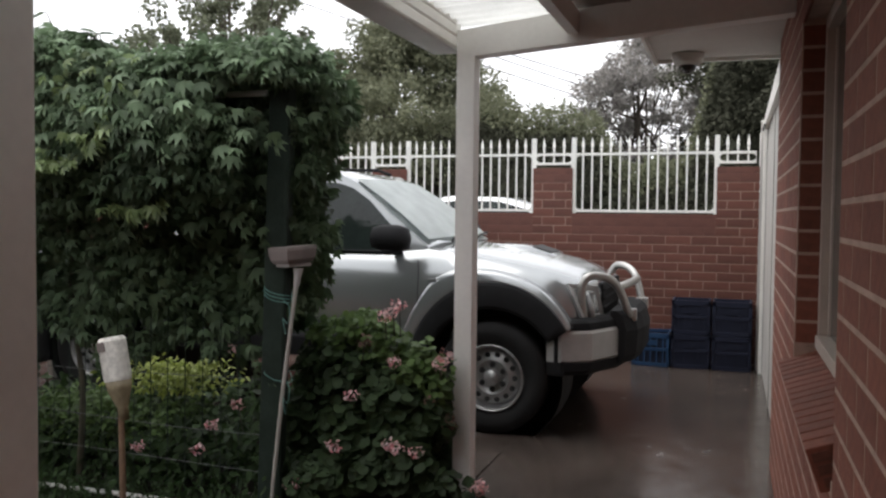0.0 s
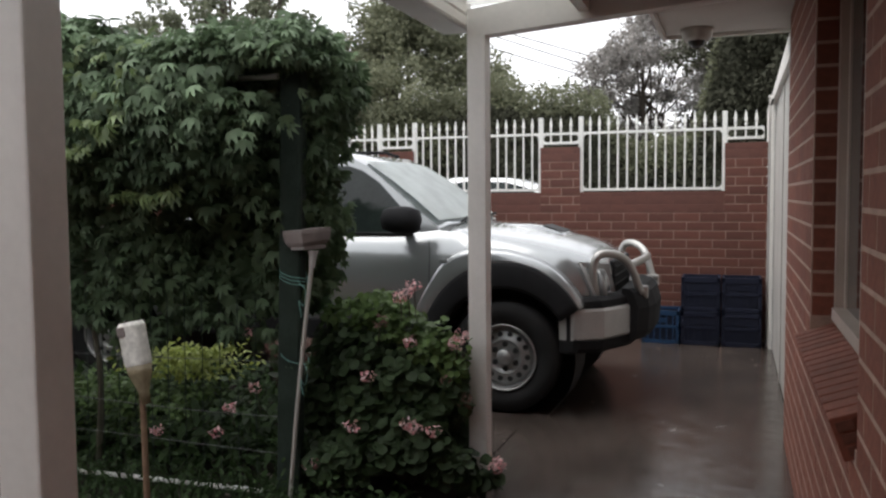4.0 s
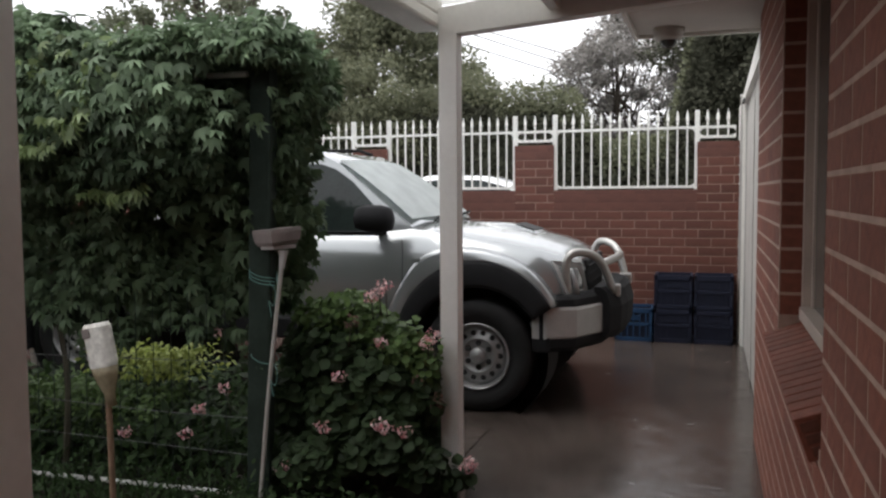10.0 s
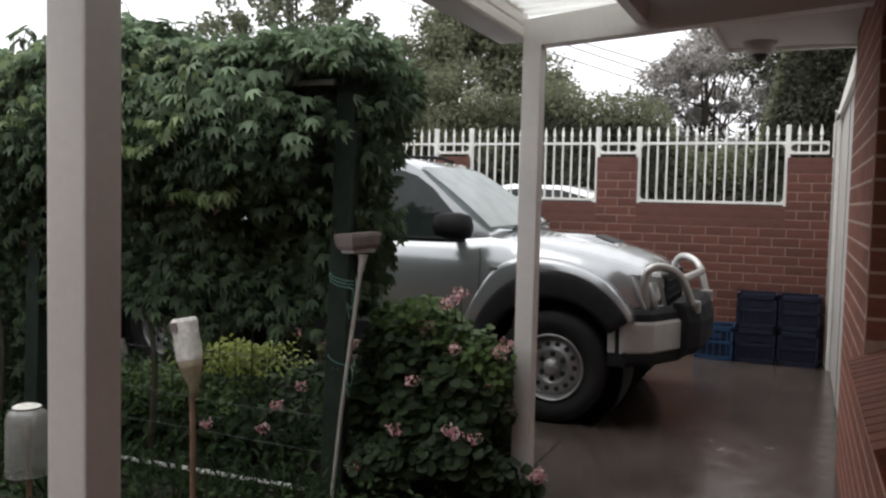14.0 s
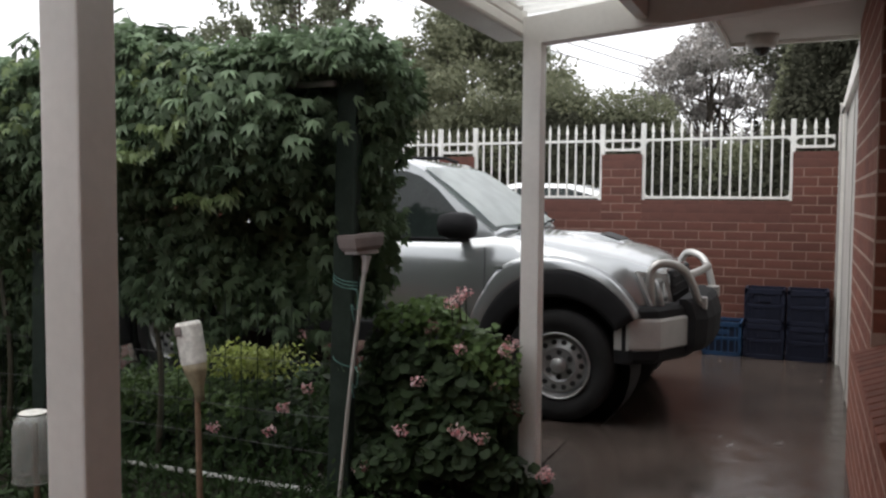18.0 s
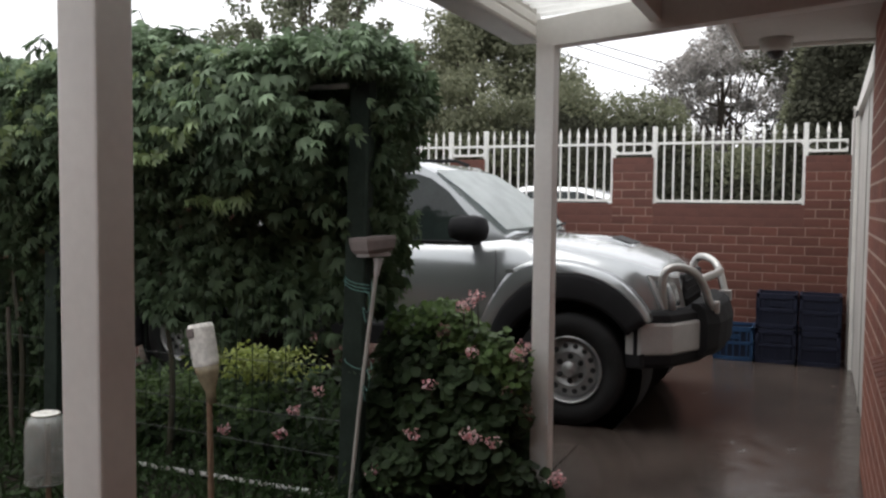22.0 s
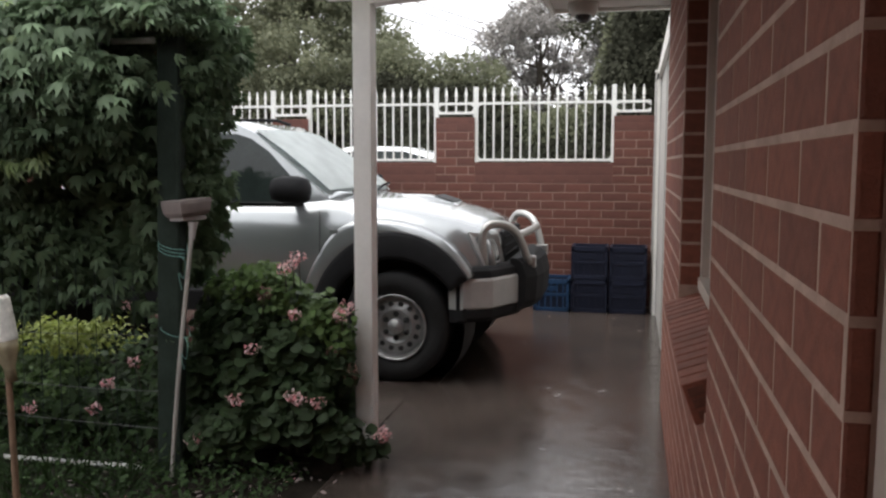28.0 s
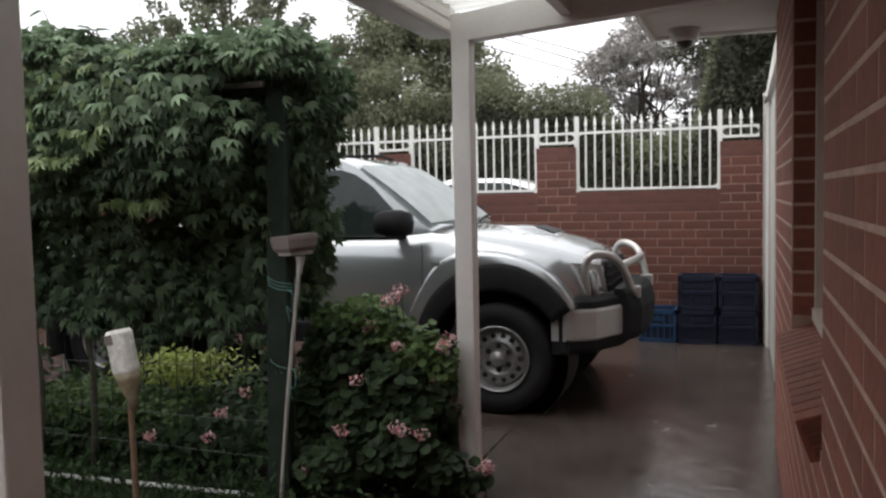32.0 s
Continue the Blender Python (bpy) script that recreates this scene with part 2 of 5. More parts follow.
# Paler vine copy for the top; sky haze and top light are in its colour.
M_VINETOP = mat("haze_pale_vine_leaf", (0.175, 0.245, 0.145), 0.6, spec=0.3, var=0.25, scale=1.2, fine=20, bump=0.1, island=0.4, translucent=0.35)
M_VINEYOUNG = mat("young_vine_leaf", (0.17, 0.235, 0.09), 0.45, var=0.2, scale=2, fine=20, bump=0.1, island=0.25, translucent=0.3)
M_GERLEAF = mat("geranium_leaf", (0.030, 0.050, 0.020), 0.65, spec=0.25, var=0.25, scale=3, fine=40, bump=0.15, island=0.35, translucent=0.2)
M_GERLIGHT = mat("pale_geranium_leaf", (0.085, 0.140, 0.042), 0.6, spec=0.3, var=0.2, scale=3, fine=40, bump=0.15, island=0.3, translucent=0.25)
M_WEED = mat("weed_leaf", (0.027, 0.050, 0.016), 0.6, spec=0.2, var=0.3, scale=3, fine=30, bump=0.1, island=0.4, translucent=0.25)
M_YELLOW = mat("yellow_green_leaf", (0.30, 0.36, 0.08), 0.6, var=0.25, scale=3, bump=0.1, island=0.35, translucent=0.3)
M_PETAL = mat("pink_petal", (0.88, 0.73, 0.71), 0.6, var=0.15, col2=(0.62, 0.20, 0.23), scale=45, bump=0, island=0.35, translucent=0.25)
M_WITHERED = mat("withered_petal", (0.13, 0.075, 0.055), 0.8, var=0.3, scale=30, bump=0.1, island=0.4)
M_STEM = mat("green_brown_stem", (0.052, 0.048, 0.030), 0.7, var=0.3, bump=0.2)
M_BARK = mat("grey_bark", (0.09, 0.075, 0.06), 0.9, var=0.35, scale=5, fine=40, bump=0.8)
# Tree and olive leaf colours are lifted to hold the pale haze.
M_TREE = mat("tree_leaf", (0.17, 0.185, 0.125), 0.7, spec=0.2, var=0.3, scale=0.5, fine=6, bump=0, island=0.3, col2=(0.14, 0.15, 0.10), translucent=0.4)
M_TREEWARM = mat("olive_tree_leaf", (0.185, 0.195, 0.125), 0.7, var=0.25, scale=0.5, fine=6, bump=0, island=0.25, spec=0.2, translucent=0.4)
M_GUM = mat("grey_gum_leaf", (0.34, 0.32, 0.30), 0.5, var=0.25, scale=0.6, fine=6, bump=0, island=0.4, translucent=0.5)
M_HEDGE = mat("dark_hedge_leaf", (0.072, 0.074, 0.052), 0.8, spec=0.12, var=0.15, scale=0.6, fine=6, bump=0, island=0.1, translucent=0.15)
M_CARWHITE = mat("white_car_paint", (0.78, 0.79, 0.79), 0.25, var=0.03, bump=0, coat=0.6)
M_DOME = mat("grey_dome_housing", (0.45, 0.42, 0.38), 0.5, var=0.1, bump=0)
M_DOMEGLASS = mat("smoked_dome", (0.03, 0.028, 0.026), 0.15, var=0.1, bump=0)
M_ALU = mat("window_frame_enamel", (0.46, 0.39, 0.335), 0.4, var=0.08, bump=0.03)
M_PANE = mat("dim_window_pane", (0.05, 0.05, 0.05), 0.05, var=0.1, bump=0, spec=0.8)
M_ORANGEBRICK = mat("orange_paver", (0.115, 0.040, 0.024), 0.7, spec=0.2, var=0.2, scale=12, bump=0.4)
M_CABLE = mat("cable", (0.03, 0.03, 0.03), 0.7, bump=0)

# ---- small builders ----
ORIGIN = {}


def thing(name, at, label="", category="", group="", kind=""):
    """An Empty at a thing's base, to carry its parts."""
    ob = new(name)
    ob.empty_display_size = 0.1
    ob.location = at
    ORIGIN[ob.name] = Vector(at)
    return tagged(ob, label, category, group, kind)


def part(name, bm, material, parent=None, label="", smooth=False):
    """One mesh object from a bmesh in world metres, under a thing or a part."""
    o = ORIGIN[parent.name] if parent else Vector((0, 0, 0))
    if o.length:
        bmesh.ops.translate(bm, vec=-o, verts=bm.verts)
    me = bpy.data.meshes.new(name)
    bm.to_mesh(me)
    bm.free()
    me.materials.append(material)
    if smooth:
        me.polygons.foreach_set("use_smooth", [True] * len(me.polygons))
    ob = new(name, me)
    if parent:
        ob.parent = parent
    ORIGIN[ob.name] = o
    return tagged(ob, label)


def box(bm, x0, x1, y0, y1, z0, z1, bevel=0.0, m=None):
    r = bmesh.ops.create_cube(bm, size=1.0)
    t = Matrix.Translation(((x0 + x1) / 2, (y0 + y1) / 2, (z0 + z1) / 2)) @ Matrix.Diagonal((x1 - x0, y1 - y0, z1 - z0, 1))
    bmesh.ops.transform(bm, matrix=(m @ t if m else t), verts=r["verts"])
    if bevel:
        edges = list({e for v in r["verts"] for e in v.link_edges})
        bmesh.ops.bevel(bm, geom=edges, offset=bevel, segments=2, affect='EDGES', profile=0.6)
    return bm


def nb():
    return bmesh.new()


def boxed(*a, **k):
    return box(nb(), *a, **k)


def sweep(bm, pts, r, seg=8, close=True):
    """A tube of radius r (number or one per point) along points."""
    pts = [Vector(p) for p in pts]
    rs = r if isinstance(r, (list, tuple)) else [r] * len(pts)
    rings = []
    side = None
    for i, p in enumerate(pts):
        d = (pts[min(i + 1, len(pts) - 1)] - pts[max(i - 1, 0)]).normalized()
        if side is None:
            side = d.orthogonal().normalized()
        side = (side - d * side.dot(d)).normalized()
        up = d.cross(side)
        rings.append([bm.verts.new(p + rs[i] * (math.cos(a) * side + math.sin(a) * up)) for a in (2 * math.pi * k / seg for k in range(seg))])
    for a, b in zip(rings, rings[1:]):
        for k in range(seg):
            bm.faces.new((a[k], a[(k + 1) % seg], b[(k + 1) % seg], b[k]))
    if close:
        bm.faces.new(rings[0][::-1])
        bm.faces.new(rings[-1])
    return bm


def lathe(bm, profile, centre, axis='z', seg=24):
    """Turns (radius, height) pairs round an axis through centre."""
    c = Vector(centre)
    rings = []
    for r, h in profile:
        ring = []
        for k in range(seg):
            a = 2 * math.pi * k / seg
            u, v = r * math.cos(a), r * math.sin(a)
            ring.append(bm.verts.new(c + (Vector((u, v, h)) if axis == 'z' else Vector((u, h, v)))))
        rings.append(ring)
    for a, b in zip(rings, rings[1:]):
        for k in range(seg):
            bm.faces.new((a[k], a[(k + 1) % seg], b[(k + 1) % seg], b[k]))
    return bm


def loft(bm, rings, closed=True, caps=True):
    """Skins rows of points."""
    vs = [[bm.verts.new(p) for p in ring] for ring in rings]
    n = len(vs[0])
    for a, b in zip(vs, vs[1:]):
        for k in range(n if closed else n - 1):
            bm.faces.new((a[k], a[(k + 1) % n], b[(k + 1) % n], b[k]))
    if caps and closed:
        bm.faces.new(vs[0][::-1])
        bm.faces.new(vs[-1])
    return bm


def raw_mesh(name, verts, faces_n, material, parent=None, label="", smooth=False):
    """A mesh from an array of vertices whose faces are runs of faces_n corners each."""
    me = bpy.data.meshes.new(name)
    o = ORIGIN[parent.name] if parent else Vector((0, 0, 0))
    verts = verts - np.array(o)
    verts = verts.reshape(-1, 3).astype(np.float32)
    idx, sizes = faces_n
    me.vertices.add(len(verts))
    me.vertices.foreach_set("co", verts.ravel())
    me.loops.add(len(idx))
    me.loops.foreach_set("vertex_index", idx.astype(np.int32))
    me.polygons.add(len(sizes))
    starts = np.r_[0, np.cumsum(sizes)[:-1]]
    me.polygons.foreach_set("loop_start", starts.astype(np.int32))
    me.update(calc_edges=True)
    me.validate()
    me.materials.append(material)
    ob = new(name, me)
    if parent:
        ob.parent = parent
    ORIGIN[ob.name] = o
    return tagged(ob, label)


RNG = np.random.default_rng(7)


def leaf_shape(kind):
    """Corner points and faces of one small leaf, unit long, lying in x-y with its tip at +y and some fold in z."""
    if kind == "palmate":
        v, f = [(0, 0, 0)], []
        for a, q in ((-1.15, .68), (-.58, .9), (0, 1), (.58, .9), (1.15, .68)):
            c, s = math.cos(a), math.sin(a)
            k = len(v)
            v += [(q * (s * t + c * w), q * (c * t - s * w), z - .12 * abs(a)) for t, w, z in ((.50, -.165, .07), (1, 0, -.24), (.50, .165, .07))]
            f.append((0, k, k + 1, k + 2))
    elif kind == "lobed":
        v = [(0, 0, 0), (-.42, .05, -.10), (-.20, .30, .02), (-.50, .50, -.12), (-.18, .58, .03), (0, 1.0, -.16), (.18, .58, .03), (.50, .50, -.12), (.20, .30, .02), (.42, .05, -.10), (0, .45, .08)]
        f = [(0, 1, 2, 10), (2, 3, 4, 10), (4, 5, 6, 10), (6, 7, 8, 10), (8, 9, 0, 10)]
    elif kind == "round":
        v = [(0, 0.1, 0)] + [(.5 * math.sin(a) * (1 + .12 * (k % 2)), .5 - .5 * math.cos(a) * (1 + .08 * (k % 2)), .10 + .05 * (k % 2)) for k, a in enumerate([math.pi * 2 * (i + .5) / 9 for i in range(9)])] + [(0, .5, 0)]
        f = [(i, i + 1, 10) for i in range(1, 9)] + [(9, 0, 10), (0, 1, 10)]
    elif kind == "oval":
        v = [(0, 0, 0), (-.22, .35, .06), (-.15, .75, .03), (0, 1, -.08), (.15, .75, .03), (.22, .35, .06), (0, .5, -.02)]
        f = [(0, 1, 6, 5), (1, 2, 3, 6), (6, 3, 4, 5)]
    elif kind == "blade":
        v = [(-.03, 0, 0), (.03, 0, 0), (.025, .55, .05), (0, 1, .22), (-.025, .55, .05)]
        f = [(0, 1, 2, 4), (4, 2, 3)]
    else:
        v = [(0, 0, 0), (-.3, .4, .08), (0, 1, -.05), (.3, .4, .08)]
        f = [(0, 1, 2, 3)]
    return np.array(v, float), f


def leaves(name, pts, face, size, kind, material, parent=None, label="", spread=0.6, droop=0.5, jitter=0.35):
    """Many leaves, one at each point. face: way that each leaf's upper side looks (n x 3); droop: how far the tips hang."""
    n = len(pts)
    v, f = leaf_shape(kind)
    nz = face + RNG.normal(0, spread, (n, 3))
    nz /= np.linalg.norm(nz, axis=1)[:, None]
    tip = RNG.normal(0, 1, (n, 3)) * (1 - droop * 0.6) + np.array([0, 0, -1.6 * droop])
    tip -= nz * (tip * nz).sum(1)[:, None]
    tip /= np.linalg.norm(tip, axis=1)[:, None] + 1e-9
    side = np.cross(tip, nz)
    s = size * (1 + RNG.uniform(-jitter, jitter, n))
    co = pts[:, None] + s[:, None, None] * (v[None, :, 0:1] * side[:, None] + v[None, :, 1:2] * tip[:, None] + v[None, :, 2:3] * nz[:, None])
    base = (np.arange(n) * len(v))[:, None]
    flat = np.concatenate([np.array(q) for q in f])
    idx = (base + flat[None]).ravel()
    sizes = np.tile([len(q) for q in f], n)
    return raw_mesh(name, co.reshape(-1, 3), (idx, sizes), material, parent, label)


# ---- ground ----
XH = 0.222       # face of the house wall
YW = 8.40        # face of the boundary wall
CH = 0.086       # brick course of the boundary wall
HCH, HZ0 = 0.0853, -0.0865   # brick course and first bed joint of the house wall
Z0 = -0.015      # first bed joint


def ground_sheet():
    bm = nb()
    box(bm, -600, 600, -600, 600, -0.6, -0.035)
    tagged(part("ground", bm, M_GRASSLAND), "dull grassy verge and earth round the yard", "ground", kind="structure")
    tagged(part("driveway", boxed(-1.27, 0.30, -3.0, YW + 0.02, -0.3, 0.0), M_CONCRETE), "wet dark concrete driveway with shallow puddles", "pavement", kind="structure")
    tagged(part("driveway_bay", boxed(-9.0, -1.275, 4.75, YW + 0.02, -0.3, -0.001), M_CONCRETE), "wet concrete parking bay under the vehicle", "pavement", kind="structure")
    tagged(part("driveway_apron", boxed(-2.05, -1.275, 4.05, 4.745, -0.3, 0.006), M_CONCRETE), "wet concrete beside the parking bay", "pavement", kind="structure")
    bm = nb()
    n = 60
    g = [[bm.verts.new((-9.0 + 7.72 * i / n, 2.69 + 2.06 * j / 24, -0.015 + 0.03 * noise.noise((i * .35, j * .35, 0)))) for i in range(n + 1)] for j in range(25)]
    for j in range(24):
        for i in range(n):
            bm.faces.new((g[j][i], g[j][i + 1], g[j + 1][i + 1], g[j + 1][i]))
    tagged(part("garden_bed", bm, M_SOIL, smooth=True), "dark damp garden soil", "soil", kind="structure")
    tagged(part("yard_floor", boxed(-9.0, -1.275, -3.0, 2.52, -0.3, -0.03), M_PAVING), "dark wet yard paving by the garden edging", "pavement", kind="structure")
    kerb = nb()
    x = -6.0
    while x < -1.6:
        w = 0.9 + 0.1 * random.random()
        box(kerb, x, min(x + w - 0.005, -1.55), 2.53, 2.70, -0.3, 0.0 + 0.008 * random.random(), 0.016)
        x += w
    tagged(part("kerb", kerb, M_KERB), "weathered concrete garden edging strip", "kerb", kind="structure")


ground_sheet()

# ---- white steel and timber of the verandah ----


def verandah():
    v = thing("verandah", (-1.25, 2.5, 0), "white painted verandah frame with a milky corrugated roof", "verandah")
    part("post", boxed(-1.279, -1.183, 1.10, 1.188, -0.03, 2.17, 0.006), M_POST, v)
    p2 = part("post", boxed(-1.251, -1.161, 3.776, 3.864, 0.0, 2.17, 0.006), M_POST, v)
    part("post_shoe", boxed(-1.258, -1.153, 3.762, 3.872, 0.0, 0.085, 0.008), M_WHITE, p2, "scuffed steel post shoe")
    beam = nb()
    box(beam, -1.40, -1.262, -2.5, 3.88, 2.185, 2.33, 0.004)
    part("side_beam", beam, M_POST, v)
    g = nb()
    prof = [(-1.255 - 1.345 - x, z - 0.012) for x, z in ((-1.345, 2.20), (-1.352, 2.21), (-1.352, 2.245), (-1.345, 2.255), (-1.352, 2.265), (-1.352, 2.30), (-1.345, 2.31), (-1.352, 2.32), (-1.352, 2.36), (-1.339, 2.36), (-1.339, 2.20))]
    loft(g, [[(x, y, z) for x, z in prof] for y in (-2.5, 3.774)])
    bmesh.ops.recalc_face_normals(g, faces=g.faces)
    part("moulding", g, M_WHITE, v, "ribbed white moulding along the beam")
    cross = nb()
    loft(cross, [[(x, y, z + k * (x + 1.136)) for y, z, k in ((3.775, 2.153, 0.077), (3.87, 2.153, 0.077), (3.87, 2.285, 0.105), (3.775, 2.285, 0.105))] for x in (-1.248, 0.22)])
    part("cross_beam", cross, M_POST, v)
    for x in (-0.70,):
        part("rafter", boxed(x - 0.025, x + 0.025, -2.5, 3.773, 2.222, 2.325, 0.003), M_POST, v)
    # Darker than the soffit: the roof's shade is in the board's colour.
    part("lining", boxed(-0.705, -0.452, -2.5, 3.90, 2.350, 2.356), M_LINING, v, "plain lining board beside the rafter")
    # corrugated sheet, waves running towards the house
    ys = np.arange(-2.5, 3.885, 0.0106)
    top = nb()
    rows = []
    for x in (-1.33, -0.70):
        rows.append([(x, float(y), 2.325 + 0.060 * (x + 1.15) + 0.012 * math.tanh(2.2 * math.sin(2 * math.pi * y / 0.106))) for y in ys])
    loft(top, rows, closed=False, caps=False)
    part("roof_sheet", top, M_SHEET, v, "milky translucent corrugated sheet", smooth=True)


verandah()


def eave():
    e = thing("eave", (-0.1, 2.0, 2.36), "white painted house eave with flat soffit", "eave", kind="structure")
    part("soffit", boxed(-0.475, 0.6, -3.0, 5.46, 2.392, 2.402), M_SOFFIT, e)
    part("fascia", boxed(-0.50, -0.477, -3.0, 5.50, 2.360, 2.53, 0.003), M_WHITE, e)
    part("end_fascia", boxed(-0.475, 0.6, 5.465, 5.50, 2.370, 2.53, 0.003), M_WHITE, e)
    for y in (-0.6, 1.8, 4.2):
        part("cover_strip", boxed(-0.455, 0.24, y, y + 0.04, 2.382, 2.3915), M_WHITE, e)
    roof = nb()
    loft(roof, [[(-0.50, y, 2.52), (3.5, y, 4.1), (3.5, y, 4.15), (-0.50, y, 2.56)] for y in (-3.0, 5.5)])
    part("roof", roof, M_KERB, e)


eave()


def dome_camera():
    d = thing("dome_light", (-0.284, 5.29, 2.39), "round grey dome fitting under the white soffit", "ceiling fitting")
    part("housing", lathe(nb(), [(0.0, 0), (0.095, 0), (0.095, -0.012), (0.085, -0.05), (0.072, -0.072), (0.0, -0.072)], (-0.284, 5.29, 2.391)), M_DOME, d, smooth=True)
    part("dome", lathe(nb(), [(0.052, -0.070), (0.050, -0.085), (0.040, -0.105), (0.022, -0.116), (0.0, -0.118)], (-0.284, 5.29, 2.391)), M_DOMEGLASS, d, "smoked plastic dome", smooth=True)


dome_camera()

# ---- house wall: core, window, door ----
WIN = (2.10, 3.417, 0.90, 2.15)   # window opening: y from, to; z from, to
DOORY = (5.05, 8.10)
NEAR = 0.79     # where the wall ends by the camera's doorway


def house_core():
    w = thing("house_wall", (XH + 0.1, 2.0, 0), "red brick house wall with pale mortar joints", "wall", kind="structure")
    f = XH + 0.0009
    bm = nb()
    box(bm, f, 0.36, NEAR + 0.0018, WIN[0], -0.1, 2.39)
    box(bm, f, 0.36, WIN[1], DOORY[0], -0.1, 2.39)
    box(bm, f, 0.36, WIN[0], WIN[1], -0.1, 0.80)
    box(bm, f, 0.36, WIN[0], WIN[1], WIN[3], 2.39)
    part("mortar", bm, M_MORTAR, w)
    tagged(part("inner_wall", boxed(0.5, 0.6, -3.0, 9.5, -0.1, 2.36), M_SOFFIT), "plain inner house wall", "wall", kind="structure")
    return w


HOUSE = house_core()


def window():
    w = thing("window_1", (0.34, 2.75, 0.93), "cream aluminium sliding window set back in brick", "window", kind="structure")
    y0, y1, z0, z1 = WIN
    z0 = 0.935
    a, b = 0.302, 0.352
    part("jamb", boxed(a, b, y0 + 0.004, y0 + 0.05, z0, z1, 0.003), M_ALU, w)
    part("jamb", boxed(a, b, y1 - 0.05, y1 - 0.004, z0, z1, 0.003), M_ALU, w)
    part("sill_rail", boxed(a - 0.012, b, y0 + 0.051, y1 - 0.051, z0, z0 + 0.045, 0.003), M_ALU, w)
    part("head_rail", boxed(a, b, y0 + 0.051, y1 - 0.051, z1 - 0.05, z1, 0.003), M_ALU, w)
    for s, (p, q) in enumerate(((y0 + 0.052, 2.80), (2.76, y1 - 0.052))):
        x = 0.311 + 0.02 * s
        sash = part("sash", boxed(x, x + 0.018, p, p + 0.035, z0 + 0.046, z1 - 0.051, 0.002), M_ALU, w)
        part("stile", boxed(x, x + 0.018, q - 0.035, q, z0 + 0.046, z1 - 0.051, 0.002), M_ALU, sash)
        part("pane", boxed(x + 0.007, x + 0.011, p + 0.036, q - 0.036, z0 + 0.046, z1 - 0.051), M_PANE, sash, "dim reflecting pane")
    # sloping sill of bricks on edge; the end brick shows its core holes
    sill = thing("window_sill", (0.22, 2.75, 0.88), "sloping red brick window sill laid on edge", "sill", kind="structure")
    turn = Matrix.Translation((0.165, 0, 0.866)) @ Matrix.Rotation(radians(-20), 4, 'Y')
    bed = boxed(0.006, 0.155, y0 + 0.05, y1 - 0.004, -0.108, -0.006, m=turn)
    part("mortar", bed, M_MORTAR, sill)
    y = y0 + 0.036
    k = 0
    while y < y1 - 0.05:
        bm = nb()
        box(bm, 0.0, 0.158, y, y + 0.072, -0.108, 0.0, 0.004, m=turn)
        part("brick", bm, M_BRICK, sill)
        if k == 0:
            for j in range(3):
                c = nb()
                box(c, 0.010 + 0.004 * j, 0.050 + 0.004 * j, y - 0.003, y - 0.0005, -0.036 - 0.031 * j, -0.012 - 0.031 * j, 0.001, m=turn)
                part("core_hole", c, M_CAVITY, sill, "dark core hole of the end brick")
        y += 0.0815
        k += 1


window()


def side_door():
    d = thing("door_1", (0.26, 6.7, 0), "white painted garage door and frame beside the brick wall", "door", kind="structure")
    y0, y1 = DOORY
    part("near_jamb", boxed(0.250, 0.36, y0 + 0.004, y0 + 0.06, 0.0, 2.20, 0.004), M_WHITE, d)
    part("far_jamb", boxed(0.24, 0.36, y1 - 0.08, y1, 0.0, 2.20, 0.004), M_WHITE, d)
    head = nb()
    loft(head, [[(0.235, y, 2.20), (0.36, y, 2.20), (0.36, y, 2.36 - 0.03 * (y - y0)), (0.235, y, 2.36 - 0.03 * (y - y0))] for y in (y0 + 0.004, y1)])
    bmesh.ops.recalc_face_normals(head, faces=head.faces)
    part("lintel", head, M_WHITE, d)
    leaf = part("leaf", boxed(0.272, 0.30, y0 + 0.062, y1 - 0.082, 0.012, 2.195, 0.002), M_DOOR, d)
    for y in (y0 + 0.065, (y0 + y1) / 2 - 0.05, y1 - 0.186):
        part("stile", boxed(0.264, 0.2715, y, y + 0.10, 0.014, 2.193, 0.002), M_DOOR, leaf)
    part("latch", boxed(0.222, 0.234, 7.5, 7.9, 2.17, 2.19, 0.002), M_BLACK, d, "dark door track end")
    g = thing("gate_post", (0.21, 8.2, 0), "tall white steel post at the end of the boundary wall", "post")
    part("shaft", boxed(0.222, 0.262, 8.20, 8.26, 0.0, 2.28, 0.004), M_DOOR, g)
    part("cap", boxed(0.218, 0.266, 8.196, 8.264, 2.28, 2.295, 0.003), M_WHITE, g)
    tagged(part("back_wall", boxed(0.25, 0.6, y1 + 0.17, 9.6, -0.1, 2.30), M_WHITE), "plain white wall past the garage door", "wall", kind="structure")
    # doorway by the camera; unseen walls added to close the porch and block skylight
    e = thing("door_frame", (0.3, 0.5, 0), "cream painted door frame in the brick wall", "door frame", kind="structure")
    part("jamb", boxed(0.248, 0.36, NEAR - 0.075, NEAR - 0.003, 0.0, 2.30, 0.004), M_ALU, e)
    part("stop", boxed(0.270, 0.36, NEAR - 0.095, NEAR - 0.0755, 0.0, 2.30, 0.003), M_ALU, e)
    part("door_leaf", boxed(0.30, 0.34, -0.25, NEAR - 0.096, 0.02, 2.30, 0.003), M_SOFFIT, e)
    tagged(part("unseen_rear_wall", boxed(-9.0, 0.6, -1.75, -1.6, -0.1, 2.6), M_BRICK_JOIN), "plain unseen brick wall added behind the porch to cut skylight", "wall", kind="structure")
